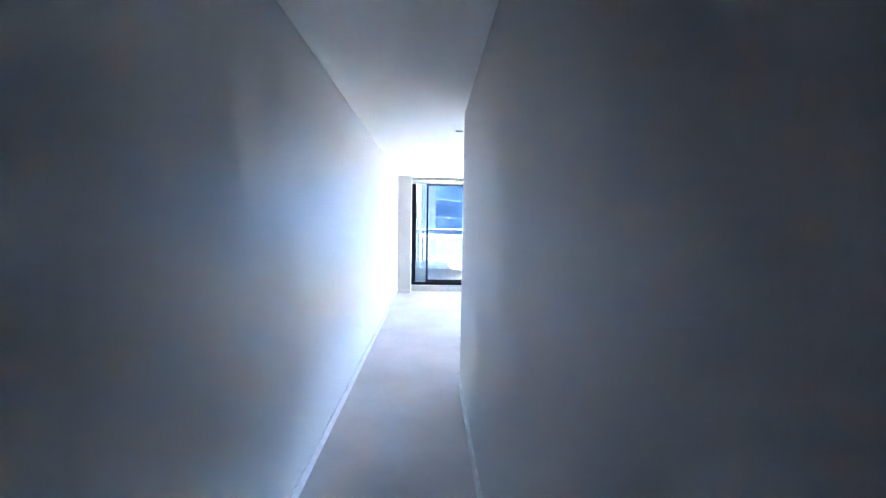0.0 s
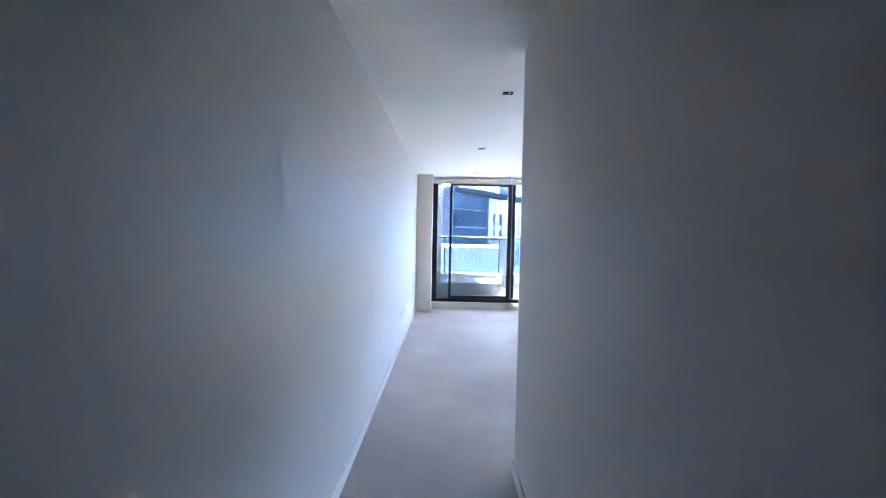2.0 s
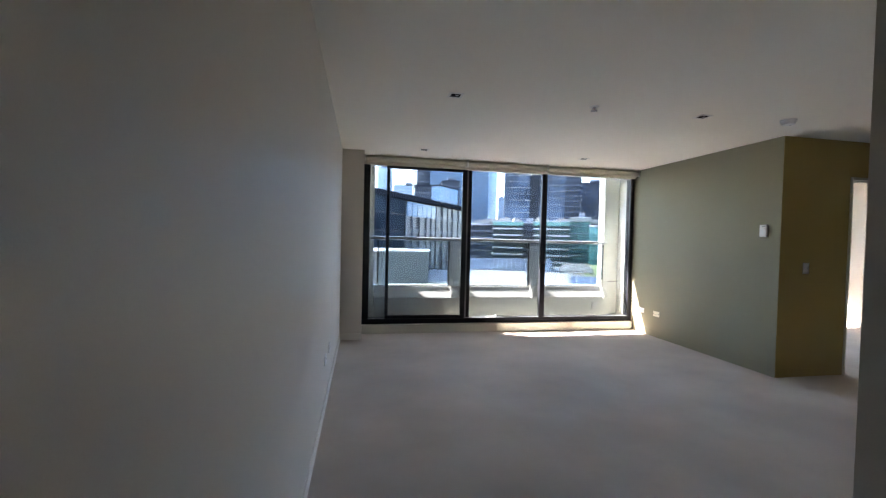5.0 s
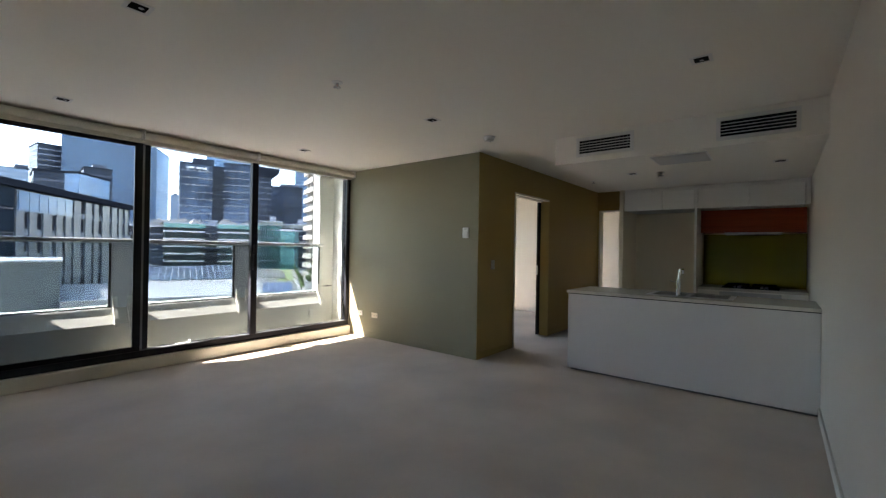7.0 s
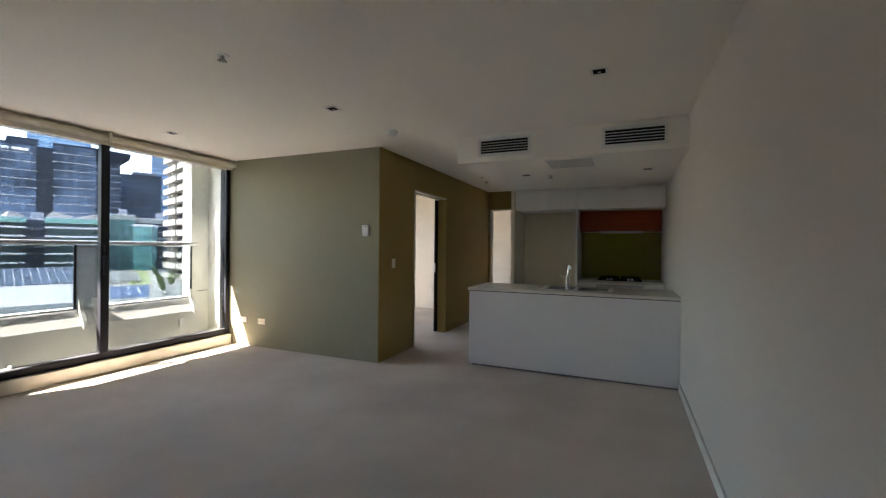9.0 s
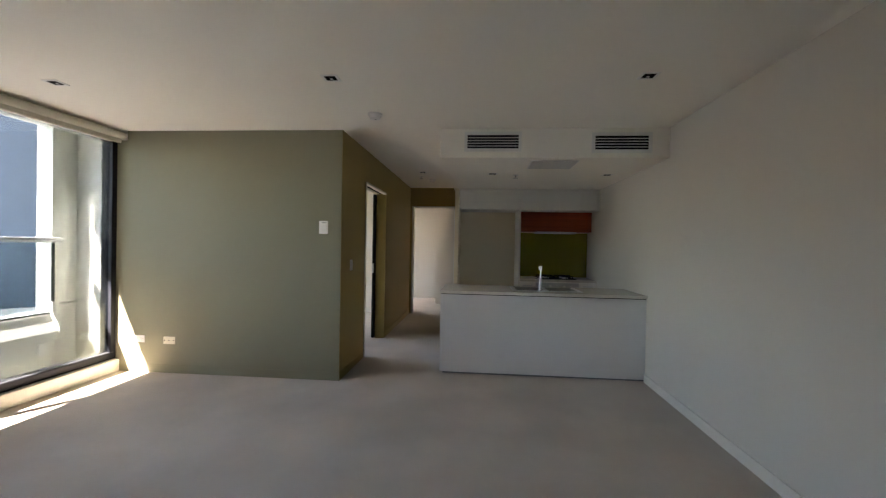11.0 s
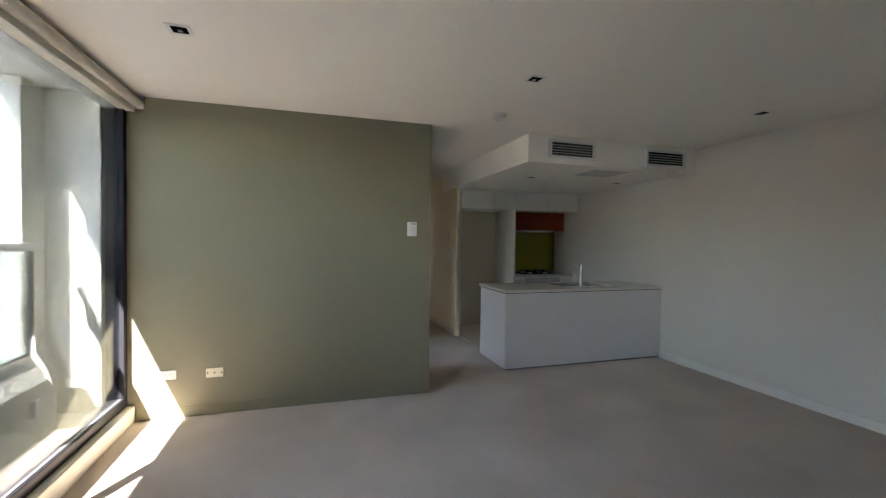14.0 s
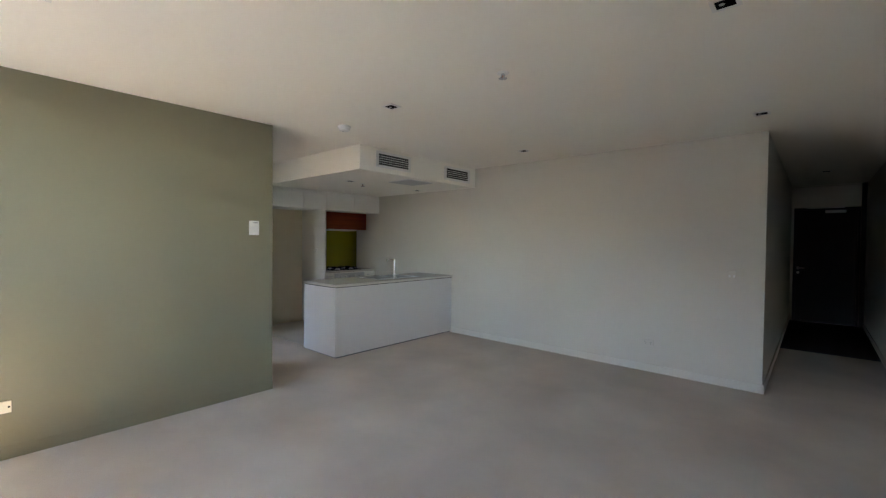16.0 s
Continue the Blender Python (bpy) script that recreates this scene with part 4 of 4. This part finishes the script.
# mid-distance offices with teal glazing and white floor lines
office("grey glazed office wing with pale floor lines", 14.2, 17.7, 215, 2.0, 30, CITYDARK, GREYBAND, 3.2, 4, band_h=0.5, low=-14, roof_box=0, gables=((0.1, 1.0, 0.95, 3.0),))
office("teal glazed office block with white floor bands", 17.8, 21.7, 205, 2.35, 30, CITYSMOKE, BRIGHTBAND, 2.9, 3, band_h=0.62, low=-14, roof_box=0, fascia=AQUABAND, gables=((-0.1, 0.62, 0.5, 2.2), (0.7, 1.0, 0.75, 2.0)))
office("recessed grey office link", 21.6, 23.3, 214, 2.3, 24, CITYDARK, GREYBAND, 3.1, 0, band_h=0.4, low=-14, roof_box=0.6)
office("teal glazed office wing with white floor bands", 23.2, 27.9, 200, 2.4, 30, CITYSMOKE, BRIGHTBAND, 2.9, -2, band_h=0.62, low=-14, roof_box=0, fascia=AQUABAND, gables=((0.0, 0.42, 0.1, 2.4), (0.5, 1.0, 0.8, 1.7)))
office("dark teal glazed office block with a deep roof fascia", 27.8, 30.3, 192, 3.0, 26, CITYTEAL, GREYBAND, 3.2, 0, band_h=0.22, low=-12, roof_box=0.3, fascia=FASCIA)
# Lit face of the teal block: its light is put into the glass.
office("lit corner of the office block, light put into its aqua glass", 30.2, 31.85, 187, 2.0, 20, CITYAQUA, CITYTEAL, 3.2, -6, band_h=0.2, low=-12, roof_box=0)
office("office block with white louvre bands", 30.3, 34.2, 208, 2.7, 24, CITYDARK, SPANDREL, 2.4, 0, band_h=0.55, low=-12, roof_box=0.2, fascia=FASCIA)

# long dark building with striped end
sb = tagged(new("office_building"), "dark glass office building with a striped white end", "building")
pa, pb, pc = spot(0.9, 75.1), spot(5.7, 86), spot(14.6, 121)
TOPZ = 10.2
bm = bmesh.new()
prism(bm, [pa, pb, pc, (pc[0] - 14, pc[1] + 18), (pa[0] - 22, pa[1] + 30)], GROUND, TOPZ - 1.0)
part("wall", bm, NAVY, sb)
bm = bmesh.new()
prism(bm, [(pa[0] + 0.3, pa[1] - 0.6), (pb[0] + 0.5, pb[1] - 0.7), (pc[0] + 0.6, pc[1] - 0.3), (pc[0] - 14, pc[1] + 18.5), (pa[0] - 22, pa[1] + 30)], TOPZ - 1.0, TOPZ)
part("roof", bm, NAVY, sb)
U = (Vector(pb) - Vector(pa)).normalized()
ang = math.degrees(math.atan2(U.y, U.x))
L1 = (Vector(pb) - Vector(pa)).length
for k in range(9):
    bm = bmesh.new()
    slab(bm, 0, L1, -0.18, 0.0, 0, 0.16)
    o = part("floor_band", bm, STEELBLUE, sb)
    o.matrix_world = pose(pa[0], pa[1], TOPZ - 4.2 - k * 3.4, 0, 0, ang)
bm = bmesh.new()
panes(bm, 0, L1, 0, 0, 2.9, 9.0)
row = bpy.data.meshes.new("window_band")
bm.to_mesh(row)
bm.free()
row.materials.append(CITYNAVY)
for k in range(9):
    o = new("window_band", row)
    o.parent = sb
    o.matrix_world = pose(pa[0], pa[1], TOPZ - 3.85 - k * 3.4, 0, 0, ang)
V2 = (Vector(pc) - Vector(pb)).normalized()
ang2 = math.degrees(math.atan2(V2.y, V2.x))
L2 = (Vector(pc) - Vector(pb)).length
rng = random.Random(4)
xs = 0.0
k = 0
while xs < L2 - 1:
    wd = rng.choice((1.7, 2.2, 2.8))
    bm = bmesh.new()
    slab(bm, xs, min(L2, xs + wd), -0.35, 0, 0, TOPZ - 1.3 - GROUND)
    o = part("cladding_panel", bm, PALEPANEL, sb)
    o.matrix_world = pose(pb[0], pb[1], GROUND, 0, 0, ang2)
    xs += wd + rng.choice((0.9, 1.2, 1.6))
    k += 1
for k in range(8):
    bm = bmesh.new()
    slab(bm, 0, L2, -0.2, 0, 0, 0.9)
    o = part("floor_band", bm, GREYBAND, sb)
    o.matrix_world = pose(pb[0], pb[1], TOPZ - 4.4 - k * 3.4, 0, 0, ang2)

bm = bmesh.new()
panes(bm, 0.2, 14.0, -0.36, 0, 2.9, 2.3)
o = part("window_band", bm, CITYSKY, sb, "sky-blue top storey glazing")
o.matrix_world = pose(pb[0], pb[1], TOPZ - 4.3, 0, 0, ang2)

# plain grey roof building in front
pr = tagged(new("plant_building"), "plain grey concrete rooftop block", "building")
p0, p1, p2 = spot(-6, 58), spot(9.05, 62), spot(9.05, 76)
bm = bmesh.new()
prism(bm, [p0, p1, p2, (p0[0], p0[1] + 20)], GROUND, -0.72)
part("wall", bm, PLAINGREY, pr)
bm = bmesh.new()
prism(bm, [(p0[0], p0[1] - 0.2), (p1[0] + 0.2, p1[1] - 0.2), (p2[0] + 0.2, p2[1]), (p0[0], p0[1] + 20)], -0.72, -0.53)
part("coping", bm, ROOFGREY, pr)

# low white roofed hall with solar panels
hl = tagged(new("station_hall"), "low hall with bright white metal roofs", "building")
for k, (a0, a1, d0, d1, z) in enumerate(((9.3, 27.7, 60, 84, -4.85), (9, 28, 124, 176, -9.0))):
    q = [spot(a0, d0), spot(a1, d0), spot(a1, d1), spot(a0, d1)]
    bm = bmesh.new()
    prism(bm, q, GROUND, z - 0.6)
    part("wall", bm, SPANDREL, hl)
    cx, cy = sum(p[0] for p in q) / 4, sum(p[1] for p in q) / 4
    bm = bmesh.new()
    prism(bm, [(cx + (x - cx) * 1.02, cy + (y - cy) * 1.02) for x, y in q], z - 0.6, z)
    part("roof", bm, ROOFWHITE, hl)
bm = bmesh.new()
ridge = [spot(13.0, 168), spot(25.4, 168)]
eave = [spot(12.0, 127), spot(26.2, 127)]
rv = [bm.verts.new(p) for p in ((*eave[0], -8.0), (*eave[1], -8.0), (*ridge[1], -5.5), (*ridge[0], -6.2), (*eave[0], -8.6), (*eave[1], -8.6), (*ridge[1], -8.6), (*ridge[0], -8.6))]
for q in ((0, 1, 2, 3), (4, 7, 6, 5), (0, 4, 5, 1), (1, 5, 6, 2), (2, 6, 7, 3), (3, 7, 4, 0)):
    bm.faces.new([rv[i] for i in q])
bmesh.ops.recalc_face_normals(bm, faces=bm.faces)
part("sloping_roof", bm, ROOFWHITE, hl)
for k in range(22):
    for j in range(3):
        t0, t1 = 0.06 + j * 0.31, 0.06 + j * 0.31 + 0.27
        cs = []
        for u, t in ((k / 22 + 0.004, t0), ((k + 1) / 22 - 0.004, t0), ((k + 1) / 22 - 0.004, t1), (k / 22 + 0.004, t1)):
            n0, n1 = Vector((*eave[0], -8.0)).lerp(Vector((*eave[1], -8.0)), u), Vector((*ridge[0], -6.2)).lerp(Vector((*ridge[1], -5.5)), u)
            cs.append(n0.lerp(n1, t))
        bm = bmesh.new()
        lo = [bm.verts.new((p.x, p.y, p.z + 0.16)) for p in cs]
        hi = [bm.verts.new((p.x, p.y, p.z + 0.28)) for p in cs]
        bm.faces.new(lo[::-1])
        bm.faces.new(hi)
        for i in range(4):
            bm.faces.new((lo[i], lo[(i + 1) % 4], hi[(i + 1) % 4], hi[i]))
        tagged(part("solar_panel", bm, SOLAR), "dark blue solar panel row on the white roof", "solar panel", "rooftop solar panels")
pg = tagged(new("pergola"), "slatted grey steel pergola beside the park", "pergola")
gx, gy = spot(28.9, 150)
pg.matrix_world = pose(gx, gy, GROUND, 0, 0, -28.9)
bm = bmesh.new()
slab(bm, -5.5, 4.5, -22, 20, 0, 13.6)
o = part("base", bm, GREYBAND, pg)
o.matrix_parent_inverse = Matrix()
for k in range(9):
    bm = bmesh.new()
    slab(bm, -5.5, 4.5, -0.9, 0.9, 0, 0.3)
    o = part("slat", bm, ROOFWHITE, pg)
    o.matrix_parent_inverse = Matrix()
    o.location = (0, -20 + k * 4.7, 16.4)
for k in (-4.8, 3.8):
    bm = bmesh.new()
    slab(bm, k - 0.15, k + 0.15, -21, 19, 13.6, 16.4)
    o = part("beam", bm, STEELBLUE, pg)
    o.matrix_parent_inverse = Matrix()
# white apartment tower with balconies
C = Vector(spot(37.2, 122))
UX, VX = Vector((0.344, 0.939)), Vector((0.939, -0.344))
apt = tagged(new("apartment_tower"), "white apartment tower with rounded balconies", "building")
apt.matrix_world = pose(C.x, C.y, GROUND, 0, 0, math.degrees(math.atan2(VX.y, VX.x)))
FL, ST, NS = 33.2, 3.1, 24


def apt_mesh(nm, bm, mat):
    me = bpy.data.meshes.new(nm)
    bm.to_mesh(me)
    bm.free()
    me.materials.append(mat)
    return me


def apt_part(nm, me, loc):
    o = new(nm, me)
    o.parent = apt
    o.location = loc
    return o


bm = bmesh.new()
slab(bm, 0, 12, 0, FL, 0, ST * NS + 1)
apt_part("wall", apt_mesh("wall", bm, APTWALL), (0, 0, 0))
bm = bmesh.new()
rounded(bm, -2.0, 0.0, 0.0, 1.0, 0, 1.55, 0.04, 2)
bal_me = apt_mesh("balcony", bm, APTBAL)
bm = bmesh.new()
slab(bm, -0.08, 0.0, 0.02, 0.98, 0, 1.5)
win_me = apt_mesh("window", bm, CITYDARK)
bm = bmesh.new()
slab(bm, -1.7, -0.1, 0, 0.5, 0, 1.53)
fin_me = apt_mesh("partition", bm, APTBAL)
for k in range(NS):
    for y0, ln, cuts in ((-0.6, 19.4, (4.4, 9.2, 14.0)), (20.4, 12.6, (4.0, 8.2))):
        apt_part("balcony", bal_me, (0, y0, k * ST)).scale = (1, ln, 1)
        apt_part("window", win_me, (0, y0, k * ST + 1.56)).scale = (1, ln, 1)
        for c in cuts:
            apt_part("partition", fin_me, (0, y0 + c, k * ST + 1.56))

# park with a court and trees
PARK = -8.2
for name, a0, a1, d0, d1, mat, lab, z in (("lawn", 29.9, 31.7, 124, 190, LAWN, "green park lawn below the towers", 0.1),
                                          ("sports_court", 28.2, 31.6, 94, 120, COURT, "blue sports court beside the lawn", 0.1),
                                          ("pavement", 27.8, 37.0, 86, 205, PAVING, "pale grey podium paving round the park", 0.0),
                                          ("road", 24.0, 42.0, 62, 85.5, PAVING, "grey road below the park", -0.4)):
    bm = bmesh.new()
    q = [spot(a0, d0), spot(a1, d0), spot(a1, d1), spot(a0, d1)]
    prism(bm, q, GROUND - 0.2, PARK + z)
    structure(part(name, bm, mat), lab, "ground")
for k in range(3):
    x, y = spot(28.9 + k * 0.9, 107)
    bm = bmesh.new()
    slab(bm, -0.05, 0.05, -9, 9, 0, 0.03)
    o = structure(part("trim_court", bm, TRIM), "white line on the sports court", "court line")
    o.matrix_world = pose(x, y, PARK + 0.104, 0, 0, -29)
for k in range(4):
    x, y = spot(31.55 + k * 0.32, 186 - k * 26)
    bm = bmesh.new()
    rounded(bm, -0.2, 0.2, -11, 11, 0, 0.45, 0.08, 1)
    o = tagged(part("garden_wall", bm, ROOFWHITE), "low white garden wall along the planting", "wall", "garden walls")
    o.matrix_world = pose(x, y, PARK, 0, 0, -26)


def tree(x, y, z, h, seed):
    r = random.Random(seed)
    e = tagged(new("tree"), "small leafy park tree with a thin trunk", "tree", "park trees")
    e.matrix_world = pose(x, y, z)
    bm = bmesh.new()
    rod(bm, (0, 0, 0), (0, 0, h * 0.55), h * 0.035, 8, h * 0.018)
    for k in range(5):
        a = r.random() * 6.28
        rod(bm, (0, 0, h * (0.3 + 0.05 * k)), (math.cos(a) * h * 0.22, math.sin(a) * h * 0.22, h * (0.55 + 0.06 * k)), h * 0.014, 6, h * 0.006)
    t = part("trunk", bm, BARK, e)
    t.matrix_parent_inverse = Matrix()
    verts, faces = [], []
    for k in range(420):
        d = Vector((r.gauss(0, 1), r.gauss(0, 1), r.gauss(0, 1))).normalized() * (0.5 + 0.5 * r.random())
        lump = 0.75 + 0.35 * math.sin(d.x * 5 + seed) * math.cos(d.y * 4)
        c = Vector((d.x * h * 0.34 * lump, d.y * h * 0.34 * lump, h * 0.66 + d.z * h * 0.32 * lump))
        a, b = Vector((r.gauss(0, 1), r.gauss(0, 1), r.gauss(0, 1))).normalized(), Vector((r.gauss(0, 1), r.gauss(0, 1), r.gauss(0, 1))).normalized()
        s = h * 0.055
        i = len(verts)
        verts += [c - a * s, c + b * s * 0.6, c + a * s, c - b * s * 0.6]
        faces.append((i, i + 1, i + 2, i + 3))
    me = bpy.data.meshes.new("crown")
    me.from_pydata(verts, [], faces)
    me.materials.append(LEAF)
    c = new("crown", me)
    c.parent = e


rng = random.Random(2)
for k in range(26):
    a = 31.6 + k * 0.045 + rng.random() * 0.35
    x, y = spot(a, 194 - k * 3.9)
    tree(x, y, PARK, 1.2 + rng.random() * 0.9, k + 3)
for k in range(7):
    x, y = spot(33.1 + rng.random() * 1.3, 110 + k * 10)
    tree(x, y, PARK, 1.6 + rng.random() * 0.9, k + 40)
for k in range(7):
    x, y = spot(56.2 + k * 0.9 + rng.random() * 0.5, 66 + rng.random() * 20)
    tree(x, y, GROUND, 19 + rng.random() * 5, k + 60)
